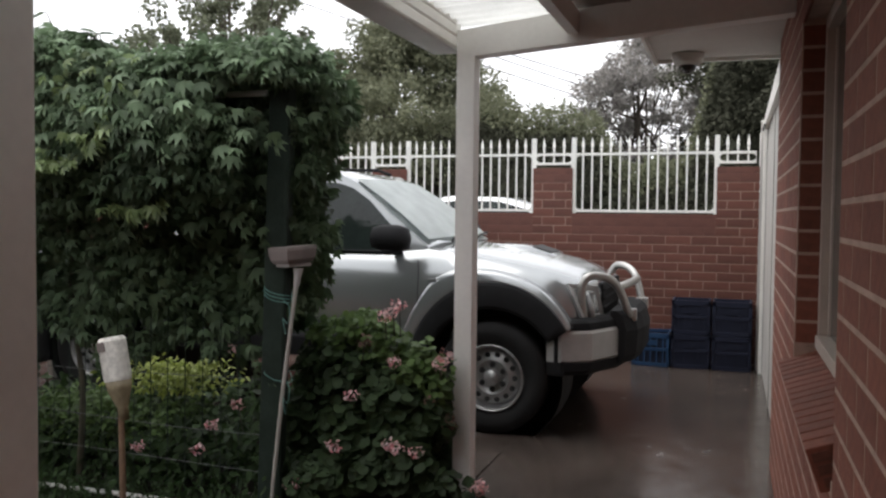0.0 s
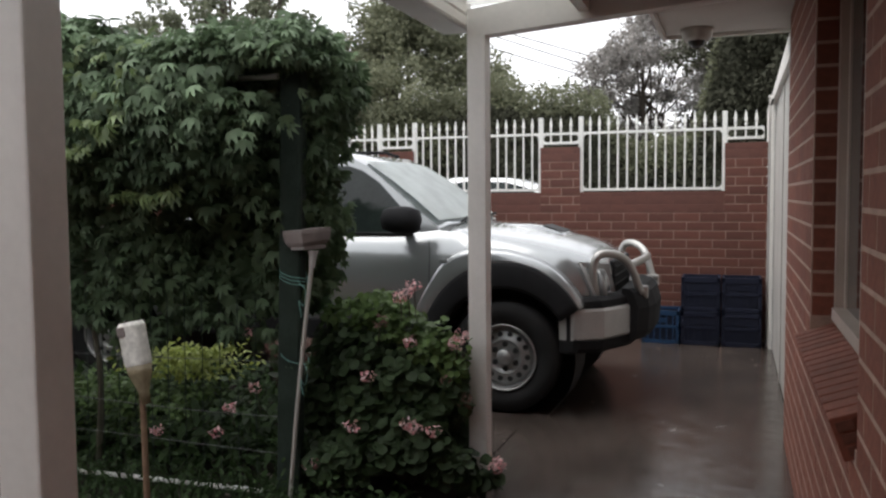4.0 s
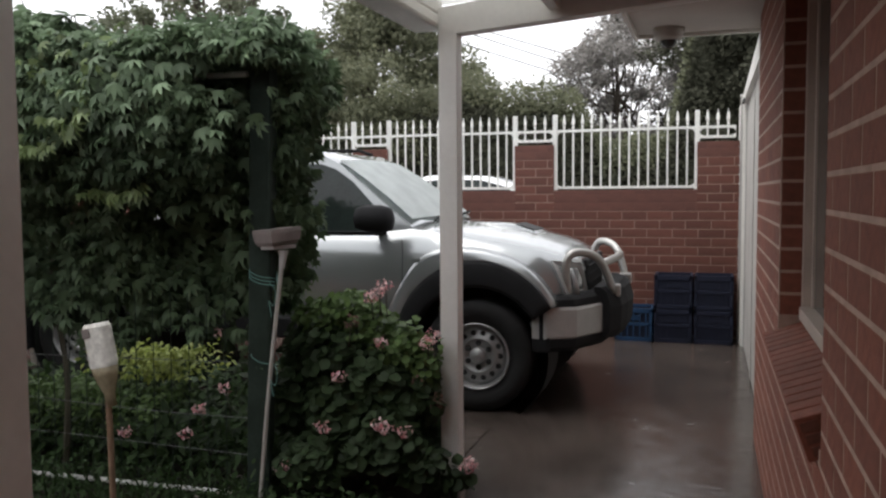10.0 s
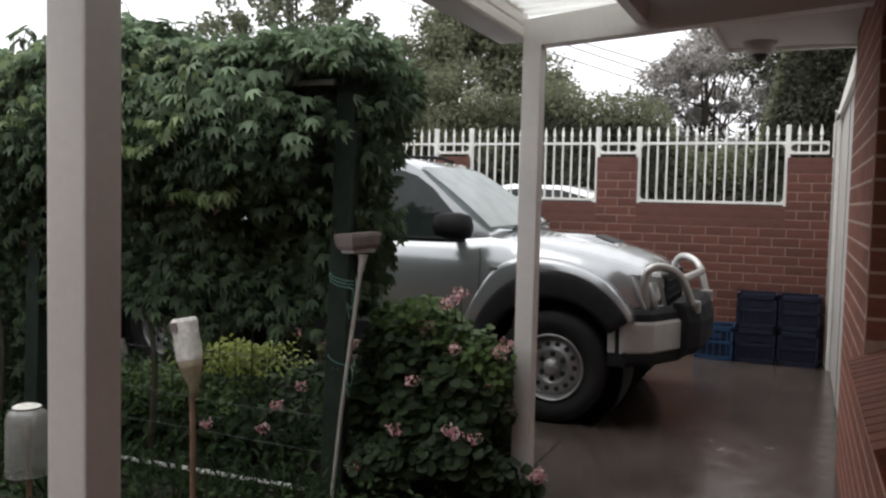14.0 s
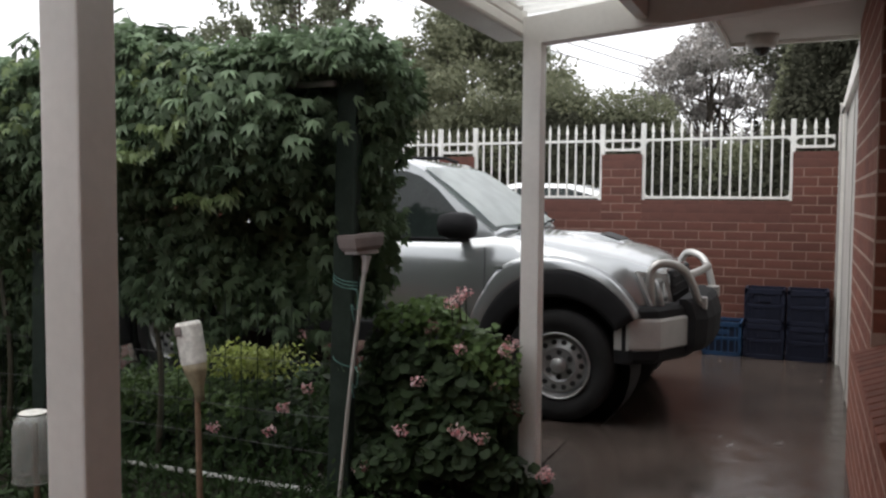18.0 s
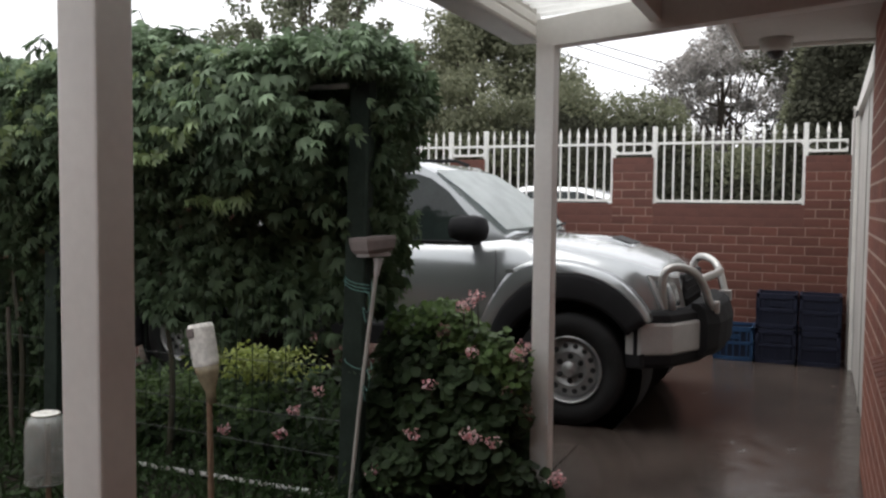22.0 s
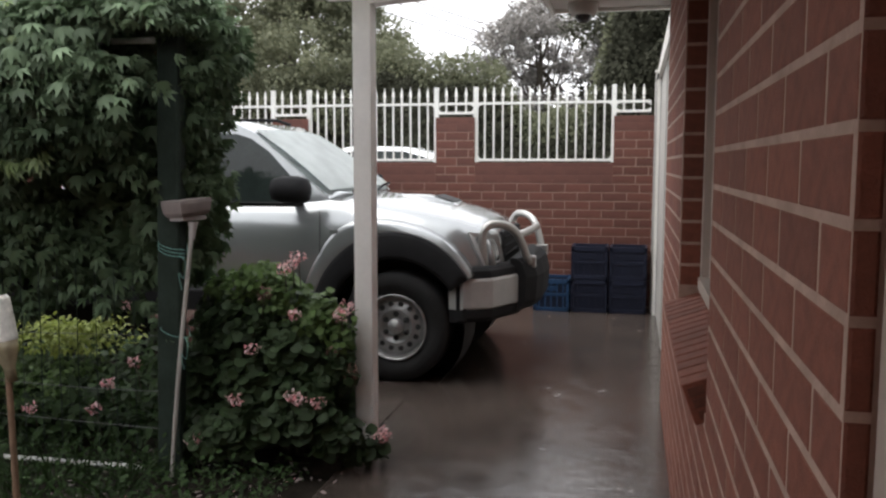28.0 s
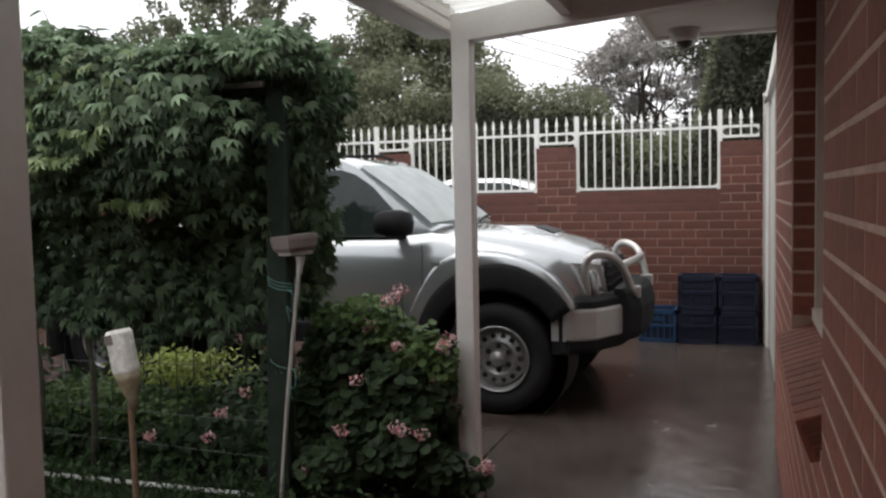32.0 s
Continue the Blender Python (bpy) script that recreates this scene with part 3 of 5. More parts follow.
    tagged(part("unseen_side_wall", boxed(-9.25, -9.05, -1.55, 8.3, -0.1, 2.6), M_BRICK_JOIN), "plain unseen brick wall added beside the yard to cut skylight", "wall", kind="structure")
    tagged(part("porch_side", boxed(0.26, 0.36, -1.6, -0.26, -0.1, 2.36), M_BRICK_JOIN), "plain brick wall beside the doorway", "wall", kind="structure")


side_door()

# ---- boundary wall with piers and steel palings ----
POSTS = [-9.11, -8.70, -7.32, -6.91, -5.525, -5.115, -3.734, -3.324, -1.942, -1.532, -0.160, 0.215]
LIFT = 0.034     # courses against the first bed joint
CAP = Z0 + LIFT + 14 * CH   # underside of the dark top courses
LOW, HIGH = Z0 + 17 * CH - 0.013, Z0 + 22 * CH + 0.012


def boundary():
    w = thing("boundary_wall", (-3.5, YW + 0.1, 0), "red brick boundary wall with raised piers", "wall", kind="structure")
    bm = nb()
    box(bm, -9.6, 0.24, YW + 0.0018, YW + 0.10, -0.1, CAP)
    for a, b in zip(POSTS[0::2], POSTS[1::2]):
        box(bm, a + 0.004, b - 0.004, YW + 0.0012, YW + 0.0995, CAP, Z0 + LIFT + 20 * CH)
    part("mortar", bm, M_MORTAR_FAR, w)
    top = boxed(-9.6, 0.24, YW + 0.0018, YW + 0.10, CAP + 0.001, LOW - 0.002)
    for a, b in zip(POSTS[0::2], POSTS[1::2]):
        box(top, a + 0.004, b - 0.004, YW + 0.0019, YW + 0.0995, Z0 + LIFT + 20 * CH + 0.001, HIGH - 0.003)
    part("capping_joint", top, M_BRICK_DARK, w)
    return w


BOUNDARY = boundary()


def spear(bm, x, y, z0, z1):
    box(bm, x - 0.008, x + 0.008, y - 0.008, y + 0.008, z0, z1 - 0.12)
    lathe(bm, [(0.0, 0), (0.008, 0.0), (0.016, 0.012), (0.008, 0.024), (0.009, 0.034), (0.017, 0.05), (0.012, 0.09), (0.0, 0.15)], (x, y, z1 - 0.15), seg=8)


def palings():
    y = YW + 0.045
    for i, (a, b) in enumerate(zip(POSTS, POSTS[1:])):
        pier = i % 2 == 0
        f = thing("paling_panel", ((a + b) / 2, y, LOW if not pier else HIGH), "white steel paling panel with spear tops", "fence", group="palings along the wall")
        zb = HIGH + 0.03 if pier else LOW + 0.012
        part("upright", boxed(a - 0.022, a + 0.022, y - 0.022, y + 0.022, LOW, 2.19, 0.003), M_FENCE, f)
        part("top_rail", boxed(a + 0.023, b - 0.023, y - 0.012, y + 0.012, 2.012, 2.037, 0.003), M_FENCE, f)
        part("bottom_rail", boxed(a + 0.023, b - 0.023, y - 0.012, y + 0.012, zb, zb + 0.025, 0.003), M_FENCE, f)
        n = 3 if pier else 14
        for k in range(n):
            x = a + (b - a) * (k + 1) / (n + 1)
            bm = nb()
            spear(bm, x, y, zb + 0.012, 2.20)
            part("paling", bm, M_FENCE, f)
        for x, s in ((a + 0.023, 1), (b - 0.023, -1)):
            for z, t in ((2.012, -1), (zb + 0.025, 1)):
                bm = nb()
                loft(bm, [[(x, yy, z), (x + s * 0.035, yy, z), (x + s * 0.012, yy, z + t * 0.012), (x, yy, z + t * 0.035)] for yy in (y - 0.008, y + 0.008)])
                part("corner_gusset", bm, M_FENCE, f)


palings()

# ---- silver utility vehicle ----
CX, CY = -1.452, 5.165    # front wheel centre along x, near body side
CARW = 1.76
CM = CY + CARW / 2        # middle line


def car_ring(x, zs):
    """A closed section across the vehicle at x: rows of (half width, height) up one side, mirrored."""
    near = [(x, CM - w, z) for w, z in zs]
    far = [(x, CM + w, z) for w, z in reversed(zs)]
    return near + far


def arch_cut(ob, x, r, name):
    """Opens a round wheel arch through a body shell."""
    c = lathe(nb(), [(0.0, -1.3), (r, -1.3), (r, 1.3), (0.0, 1.3)], (x, CM, 0.36), axis='y', seg=40)
    me = bpy.data.meshes.new(name)
    bmesh.ops.recalc_face_normals(c, faces=c.faces)
    c.to_mesh(me)
    c.free()
    return me


def wheel(car, x, y, out):
    w = thing("wheel", (x, y, 0.36), "", "")
    w.parent = car
    w.location = Vector((x, y, 0.36)) - ORIGIN[car.name]
    ORIGIN[w.name] = Vector((x, y, 0.36))
    s = out
    t = nb()
    lathe(t, [(0.215, -0.11 * s), (0.30, -0.125 * s), (0.345, -0.115 * s), (0.36, -0.09 * s), (0.362, 0.0), (0.36, 0.09 * s), (0.345, 0.115 * s), (0.30, 0.125 * s), (0.215, 0.11 * s), (0.215, -0.11 * s)], (x, y, 0.362), axis='y', seg=48)
    bmesh.ops.recalc_face_normals(t, faces=t.faces)
    part("tyre", t, M_RUBBER, w, smooth=True)
    r = nb()
    lathe(r, [(0.217, 0.110 * s), (0.216, 0.120 * s), (0.208, 0.120 * s), (0.203, 0.104 * s), (0.198, 0.060 * s), (0.190, 0.042 * s), (0.180, 0.042 * s), (0.173, 0.058 * s), (0.160, 0.067 * s), (0.135, 0.070 * s), (0.118, 0.082 * s), (0.108, 0.084 * s), (0.100, 0.070 * s), (0.085, 0.062 * s), (0.0, 0.062 * s)], (x, y, 0.362), axis='y', seg=48)
    part("rim", r, M_RIM, w, "silver painted steel rim", smooth=True)
    h = nb()
    lathe(h, [(0.052, 0.06 * s), (0.050, 0.095 * s), (0.042, 0.106 * s), (0.0, 0.112 * s)], (x, y, 0.362), axis='y', seg=24)
    part("hub_cap", h, M_RIM, w, smooth=True)
    for k in range(14):
        a = 2 * math.pi * k / 14
        c = nb()
        lathe(c, [(0.0, 0.0), (0.0185, 0.0), (0.0185, -0.006 * s)], (x + 0.148 * math.cos(a), y + 0.0715 * s, 0.362 + 0.148 * math.sin(a)), axis='y', seg=10)
        part("vent_hole", c, M_CAVE, w)
    for k in range(6):
        a = 2 * math.pi * (k + 0.5) / 6
        c = nb()
        lathe(c, [(0.019, 0.062 * s), (0.018, 0.074 * s), (0.0, 0.076 * s)], (x + 0.080 * math.cos(a), y, 0.362 + 0.080 * math.sin(a)), axis='y', seg=8)
        part("wheel_nut", c, M_CAVE, w)
    return w


def vehicle():
    car = thing("utility_vehicle", (CX - 1.5, CM, 0), "wet silver crew utility with black flares and polished bull bar", "car")
    H = CARW / 2
    # lower body: sections from nose to tail
    def nose(x, wb, zb, wm, zs, we, zn, zm):
        """One section: sill, flank, shoulder, bonnet edge and the crown across to the middle."""
        crown = [(f * we, zm - (zm - zn) * f * f) for f in (0.8, 0.55, 0.3, 0.1)]
        return (CX + x, [(wb, zb), (wm - 0.005, 0.62), (wm, zs), ((wm + we) / 2 + 0.02, (zs + zn) / 2 + 0.035), (we, zn)] + crown)

    secs = [
        nose(0.625, 0.46, 0.55, 0.50, 0.76, 0.42, 0.930, 0.965),
        nose(0.595, 0.54, 0.54, 0.59, 0.78, 0.52, 0.955, 1.015),
        nose(0.51, 0.66, 0.52, 0.725, 0.80, 0.64, 0.985, 1.057),
        nose(0.38, 0.76, 0.50, 0.820, 0.83, 0.70, 1.030, 1.103),
        nose(0.12, 0.80, 0.48, 0.870, 0.87, 0.735, 1.085, 1.160),
        nose(-0.20, 0.82, 0.46, 0.880, 0.90, 0.745, 1.140, 1.198),
        nose(-0.48, 0.83, 0.44, 0.880, 0.91, 0.755, 1.175, 1.215),
        nose(-0.70, 0.83, 0.44, 0.880, 0.91, 0.760, 1.150, 1.165),
        nose(-2.55, 0.83, 0.44, 0.880, 0.91, 0.760, 1.150, 1.160),
        nose(-2.60, 0.83, 0.46, 0.880, 0.90, 0.800, 1.148, 1.150),
        nose(-4.15, 0.83, 0.50, 0.870, 0.90, 0.800, 1.148, 1.150),
    ]
    bm = nb()
    loft(bm, [car_ring(x, z) for x, z in secs])
    bmesh.ops.subdivide_edges(bm, edges=[e for e in bm.edges if abs(e.verts[0].co.x - e.verts[1].co.x) > 0.1], cuts=2, smooth=0.6, use_grid_fill=True)
    bmesh.ops.recalc_face_normals(bm, faces=bm.faces)
    body = part("body", bm, M_SILVER, car, smooth=True)
    for x in (CX, CX - 3.15):
        me = arch_cut(body, x, 0.465, "arch_tool")
        tool = new("arch_tool", me)
        md = body.modifiers.new("arch", 'BOOLEAN')
        md.operation, md.object, md.solver = 'DIFFERENCE', tool, 'EXACT'
        tool.location = -ORIGIN[car.name]
        tool.parent = None
        tool.location = (0, 0, 0)
    dg = bpy.context.evaluated_depsgraph_get()
    dg.update()
    me = bpy.data.meshes.new_from_object(body.evaluated_get(dg))
    body.modifiers.clear()
    body.data = me
    me.polygons.foreach_set("use_smooth", [True] * len(me.polygons))
    me.set_sharp_from_angle(angle=radians(38))
    for o in [o for o in bpy.data.objects if o.name.startswith("arch_tool")]:
        bpy.data.objects.remove(o)
    # cabin: belt to roof
    cab = nb()
    prof = [(CX - 0.44, 1.185, 0.735), (CX - 0.76, 1.42, 0.69), (CX - 1.05, 1.625, 0.63), (CX - 1.20, 1.685, 0.61), (CX - 1.85, 1.735, 0.595), (CX - 2.25, 1.70, 0.60), (CX - 2.50, 1.42, 0.68), (CX - 2.57, 1.15, 0.74)]
    loft(cab, [[(x - d, CM - 0.765, 1.13), (x - d, CM - w, z), (x - 0.3 * d, CM - w * 0.8, z + 0.028), (x - 0.3 * d, CM + w * 0.8, z + 0.028), (x - d, CM + w, z), (x - d, CM + 0.765, 1.13)] for (x, z, w), d in zip(prof, (0.05, 0.035, 0.015, 0, 0, 0, 0, 0))])
    bmesh.ops.recalc_face_normals(cab, faces=cab.faces)
    cabin = part("cabin", cab, M_SILVER, car, smooth=True)
    cabin.data.set_sharp_from_angle(angle=radians(30))
    # windscreen, proud of the cabin by a few millimetres
    ws = nb()
    rows = []
    for f in (0.05, 0.35, 0.65, 1.0):
        x = CX - 0.44 - 0.61 * f
        z = 1.195 + 0.435 * f + 0.02 * math.sin(math.pi * f) + 0.034
        w = 0.718 - 0.105 * f
        rows.append([(x + 0.025 - 0.05 * abs(u) ** 2, CM + u * w, z - 0.012 * u * u) for u in (-1, -0.6, -0.2, 0.2, 0.6, 1)])
    loft(ws, rows, closed=False, caps=False)
    bmesh.ops.solidify(ws, geom=ws.faces[:], thickness=0.006)
    screen = part("windscreen", ws, M_SCREEN, car, "rain-spotted windscreen, sky reflection painted in pale grey", smooth=True)
    screen.data.set_sharp_from_angle(angle=radians(30))
    # side glass, near and far
    for s in (-1, 1):
        def side(x, z, o=0.006):
            f = (z - 1.13) / 0.555
            return (x, CM + s * (0.765 - 0.155 * f + o), z)
        for name, quad in (("front_window", [(CX - 0.655, 1.138), (CX - 0.765, 1.325), (CX - 0.95, 1.50), (CX - 1.09, 1.588), (CX - 1.20, 1.622), (CX - 1.68, 1.648), (CX - 1.68, 1.175)]),
                           ("rear_window", [(CX - 1.76, 1.165), (CX - 1.76, 1.645), (CX - 2.14, 1.62), (CX - 2.36, 1.40), (CX - 2.42, 1.165)])):
            g = nb()
            loft(g, [[side(x, z, 0.002) for x, z in quad], [side(x, z, 0.010) for x, z in quad]])
            bmesh.ops.recalc_face_normals(g, faces=g.faces)
            part(name, g, M_CARGLASS, car, "dark tinted side glass")
        # mirror; the far one is set 0.1 m further back to stay hidden
        m = nb()
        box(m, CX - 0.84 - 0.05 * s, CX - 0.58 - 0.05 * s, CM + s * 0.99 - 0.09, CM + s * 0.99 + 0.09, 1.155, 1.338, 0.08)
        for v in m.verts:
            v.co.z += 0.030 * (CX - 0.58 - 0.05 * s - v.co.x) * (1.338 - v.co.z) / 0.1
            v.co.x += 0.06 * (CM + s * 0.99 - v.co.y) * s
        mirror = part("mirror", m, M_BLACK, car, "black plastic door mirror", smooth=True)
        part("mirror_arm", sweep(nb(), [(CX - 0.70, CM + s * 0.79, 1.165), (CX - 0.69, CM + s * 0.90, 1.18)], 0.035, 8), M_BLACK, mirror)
        # door seams and handle
        for x in (CX - 0.51, CX - 1.72, CX - 2.56):
            part("door_seam", sweep(nb(), [(x + 0.03, CM + s * (H - 0.046), 0.47), (x, CM + s * (H + 0.001), 0.62), (x, CM + s * (H + 0.001), 0.88), (x, CM + s * (H - 0.012), 1.04), (x - 0.01, CM + s * (H - 0.028), 1.105)], 0.0035, 5), M_CAVE, car)
        part("sill_strip", boxed(CX - 2.5, CX - 0.55, CM + s * (H + 0.004) - 0.02, CM + s * (H + 0.004) + 0.02, 0.42, 0.56, 0.012), M_BLACK, car)
        part("door_handle", boxed(CX - 1.68, CX - 1.52, CM + s * (H + 0.015) - 0.012, CM + s * (H + 0.015) + 0.012, 1.0, 1.03, 0.008), M_SILVER, car)
        part("belt_strip", sweep(nb(), [(CX - 0.66, CM + s * 0.775, 1.15), (CX - 1.7, CM + s * 0.785, 1.15), (CX - 2.5, CM + s * 0.785, 1.15)], 0.011, 6), M_BLACK, car)
        part("roof_rail", sweep(nb(), [(CX - 1.30, CM + s * 0.54, 1.735), (CX - 1.42, CM + s * 0.54, 1.775), (CX - 2.05, CM + s * 0.54, 1.785), (CX - 2.2, CM + s * 0.54, 1.75)], 0.014, 8), M_BLACK, car)
        part("side_repeater", boxed(CX - 0.44, CX - 0.38, CM + s * (H + 0.001) - 0.006, CM + s * (H + 0.001) + 0.006, 0.965, 0.99, 0.004), M_SILVER, car)
        # flares
        for x in (CX, CX - 3.15):
            fl = nb()
            rings = []
            for k in range(29):
                a = radians(34 + 162 * k / 28)
                c, d = math.cos(a), math.sin(a)
                w = 0.045 * d * d + 0.03
                rings.append([(x + c * rr, CM + s * (H + o), 0.36 + d * rr) for rr, o in ((0.445, -0.03), (0.45, 0.030), (0.475, 0.036), (0.52 + w, 0.030), (0.545 + w, 0.020), (0.55 + w, -0.03), (0.53 + w, -0.06))])
            loft(fl, rings)
            bmesh.ops.recalc_face_normals(fl, faces=fl.faces)
            part("wheel_flare", fl, M_BLACK, car, "black plastic wheel flare", smooth=True)
            lip = nb()
            rings = []
            for k in range(33):
                a = 34 + 136 * k / 32
                c, d = math.cos(radians(a)), math.sin(radians(a))
                base = 0.57 + 0.045 * d * d
                top = float(np.interp(a, [34, 60, 80, 98, 112, 124, 140, 170], [0.615, 0.652, 0.664, 0.690, 0.730, 0.735, 0.690, 0.650]))
                rings.append([(x + c * rr, CM + s * (H + o), 0.36 + d * rr) for rr, o in ((base, -0.05), (base + 0.002, 0.020), (base + 0.012, 0.022), (0.55 * base + 0.45 * top, 0.017), (0.2 * base + 0.8 * top, 0.009), (top, 0.001), (top + 0.02, -0.05))])
            loft(lip, rings)
            bmesh.ops.recalc_face_normals(lip, faces=lip.faces)
            part("arch_lip", lip, M_SILVER, car, "silver flared arch lip", smooth=True)
            if x == CX:
                ext = boxed(x + 0.40, x + 0.475, CM + s * (H - 0.05) - 0.05, CM + s * (H - 0.05) + 0.05, 0.40, 0.70, 0.02)
                part("flare_extension", ext, M_BLACK, car)
            liner = lathe(nb(), [(0.0, s * (H - 0.40)), (0.462, s * (H - 0.40)), (0.462, s * (H - 0.02))], (x, CM, 0.36), axis='y', seg=32)
            part("arch_liner", liner, M_CAVE, car)
        wheel(car, CX, CM + s * (H - 0.10), s)
        wheel(car, CX - 3.15, CM + s * (H - 0.10), s)
        # headlight
        hl = nb()
        loft(hl, [[(CX + 0.62, CM + s * 0.44, 0.75), (CX + 0.54, CM + s * 0.70, 0.73), (CX + 0.455, CM + s * 0.745, 0.97), (CX + 0.60, CM + s * 0.52, 0.93)], [(CX + 0.655, CM + s * 0.44, 0.74), (CX + 0.575, CM + s * 0.72, 0.72), (CX + 0.462, CM + s * 0.765, 0.98), (CX + 0.62, CM + s * 0.53, 0.95)]])
        bmesh.ops.recalc_face_normals(hl, faces=hl.faces)
        lamp = part("headlight", hl, M_LAMP, car, "clear swept headlight", smooth=False)
        part("reflector", sweep(nb(), [(CX + 0.605, CM + s * 0.66, 0.745), (CX + 0.595, CM + s * 0.655, 0.83), (CX + 0.565, CM + s * 0.64, 0.92)], [0.026, 0.022, 0.01], 8), M_RIM, lamp, "bright headlight reflector", smooth=True)
    part("tray_cover", boxed(CX - 4.14, CX - 2.62, CM - 0.80, CM + 0.80, 1.131, 1.15, 0.008), M_BLACK, car)
    part("tail_bumper", boxed(CX - 4.26, CX - 4.12, CM - 0.80, CM + 0.80, 0.45, 0.62, 0.02), M_RIM, car)
    # bonnet scoop, wipers, aerial base
    sc = nb()
    loft(sc, [[(CX + x, CM + w * f, z) for w, z in ((-0.21, zb), (-0.185, zt - 0.006), (-0.15, zt), (0.15, zt), (0.185, zt - 0.006), (0.21, zb))] for x, f, zb, zt in ((0.275, 0.95, 1.09, 1.122), (0.255, 1.0, 1.09, 1.136), (0.09, 1.0, 1.12, 1.188), (-0.02, 0.96, 1.15, 1.196), (-0.32, 0.75, 1.18, 1.199))])
    bmesh.ops.recalc_face_normals(sc, faces=sc.faces)
    scoop = part("bonnet_scoop", sc, M_SILVER, car, smooth=True)
    scoop.data.set_sharp_from_angle(angle=radians(35))
    # The open mouth's shade is a dark sheet laid on the slope.
    mouth = nb()
    loft(mouth, [[(CX + 0.235, CM - 0.16, 1.1435 + o), (CX + 0.235, CM + 0.16, 1.1435 + o), (CX + 0.095, CM + 0.155, 1.1875 + o), (CX + 0.095, CM - 0.155, 1.1875 + o)] for o in (0.0, 0.004)])
    bmesh.ops.recalc_face_normals(mouth, faces=mouth.faces)
    part("scoop_mouth", mouth, M_CAVE, scoop, "dark sheet standing for the open mouth of the scoop")
    for dy in (-0.45, 0.15):
        part("wiper", sweep(nb(), [(CX - 0.42, CM + dy, 1.225), (CX - 0.46, CM + dy + 0.25, 1.25), (CX - 0.48, CM + dy + 0.5, 1.262)], 0.009, 6), M_BLACK, car)
    # nose: grille, bumper, bull bar
    part("grille", boxed(CX + 0.59, CX + 0.64, CM - 0.42, CM + 0.42, 0.69, 0.965, 0.02), M_BLACK, car)
    for k in range(4):
        part("grille_bar", boxed(CX + 0.641, CX + 0.652, CM - 0.40, CM + 0.40, 0.73 + 0.06 * k, 0.742 + 0.06 * k, 0.003), M_BLACK, car)
    plan = [(0.885, 0.455), (0.865, 0.50), (0.80, 0.615), (0.79, 0.63), (0.50, 0.765), (0.44, 0.79)]
    plan = plan + [(-w, x) for w, x in reversed(plan)]

    def bumper_run(section):
        """Skins a section of (set-back, height) along the folded plan of the bumper."""
        bm = nb()
        loft(bm, [[(CX + x - d, CM + w * (1 - 0.25 * d), z) for d, z in section] for w, x in plan])
        bmesh.ops.recalc_face_normals(bm, faces=bm.faces)
        return bm
    bumper = part("bumper", bumper_run([(0.10, 0.49), (0.012, 0.49), (0.0, 0.505), (0.0, 0.672), (0.010, 0.688), (0.10, 0.70)]), M_BUMPER, car, "silver folded-steel bumper with black centre")
    centre = nb()
    loft(centre, [[(CX + x, CM + w, z) for x, z in ((0.70, 0.45), (f - 0.03, 0.45), (f, 0.50), (f + 0.01, 0.66), (f - 0.02, 0.76), (f - 0.06, 0.79), (0.70, 0.79))] for w, f in ((-0.52, 0.80), (-0.40, 0.86), (-0.2, 0.885), (0.0, 0.89), (0.2, 0.885), (0.40, 0.86), (0.52, 0.80))])
    bmesh.ops.recalc_face_normals(centre, faces=centre.faces)
    part("bumper_centre", centre, M_BLACK, bumper, "black bumper centre")
    part("bumper_lip", bumper_run([(0.10, 0.405), (0.05, 0.405), (0.012, 0.435), (0.004, 0.489), (0.10, 0.489)]), M_BLACK, bumper)
    part("bumper_top", bumper_run([(0.12, 0.701), (0.012, 0.692), (0.02, 0.735), (0.05, 0.757), (0.12, 0.76)]), M_BLACK, bumper)
    bar = thing("bull_bar", (CX + 0.8, CM, 0.7), "polished alloy bull bar with rounded hoops")
    bar.parent = car
    bar.location = Vector((CX + 0.8, CM, 0.7)) - ORIGIN[car.name]
    for s in (-1, 1):
        part("hoop", sweep(nb(), bezier([(CX + 0.565, CM + s * 0.66, 0.69), (CX + 0.543, CM + s * 0.69, 0.87), (CX + 0.548, CM + s * 0.69, 0.965), (CX + 0.578, CM + s * 0.68, 1.015), (CX + 0.64, CM + s * 0.63, 1.025), (CX + 0.715, CM + s * 0.565, 0.992), (CX + 0.765, CM + s * 0.50, 0.915), (CX + 0.815, CM + s * 0.43, 0.75)], 28), 0.027, 12), M_ALLOY, bar, smooth=True)
        foot = boxed(CX + 0.77, CX + 0.86, CM + s * 0.40 - 0.03, CM + s * 0.40 + 0.03, 0.72, 0.80, 0.01)
        part("foot_bracket", foot, M_ALLOY, bar)
    part("cross_tube", sweep(nb(), bezier([(CX + 0.750, CM - 0.51, 0.945), (CX + 0.79, CM - 0.25, 0.955), (CX + 0.80, CM, 0.957), (CX + 0.79, CM + 0.25, 0.955), (CX + 0.750, CM + 0.51, 0.945)], 14), 0.026, 12), M_ALLOY, bar, smooth=True)
    return car


def bezier(pts, n):
    """A smooth run of n + 1 points through the given ones."""
    p = [Vector(q) for q in pts]
    p = [p[0] * 2 - p[1]] + p + [p[-1] * 2 - p[-2]]
    out = []
    segs = len(p) - 3
    for i in range(n + 1):
        t = i / n * segs
        k = min(int(t), segs - 1)
        f = t - k
        a, b, c, d = p[k:k + 4]
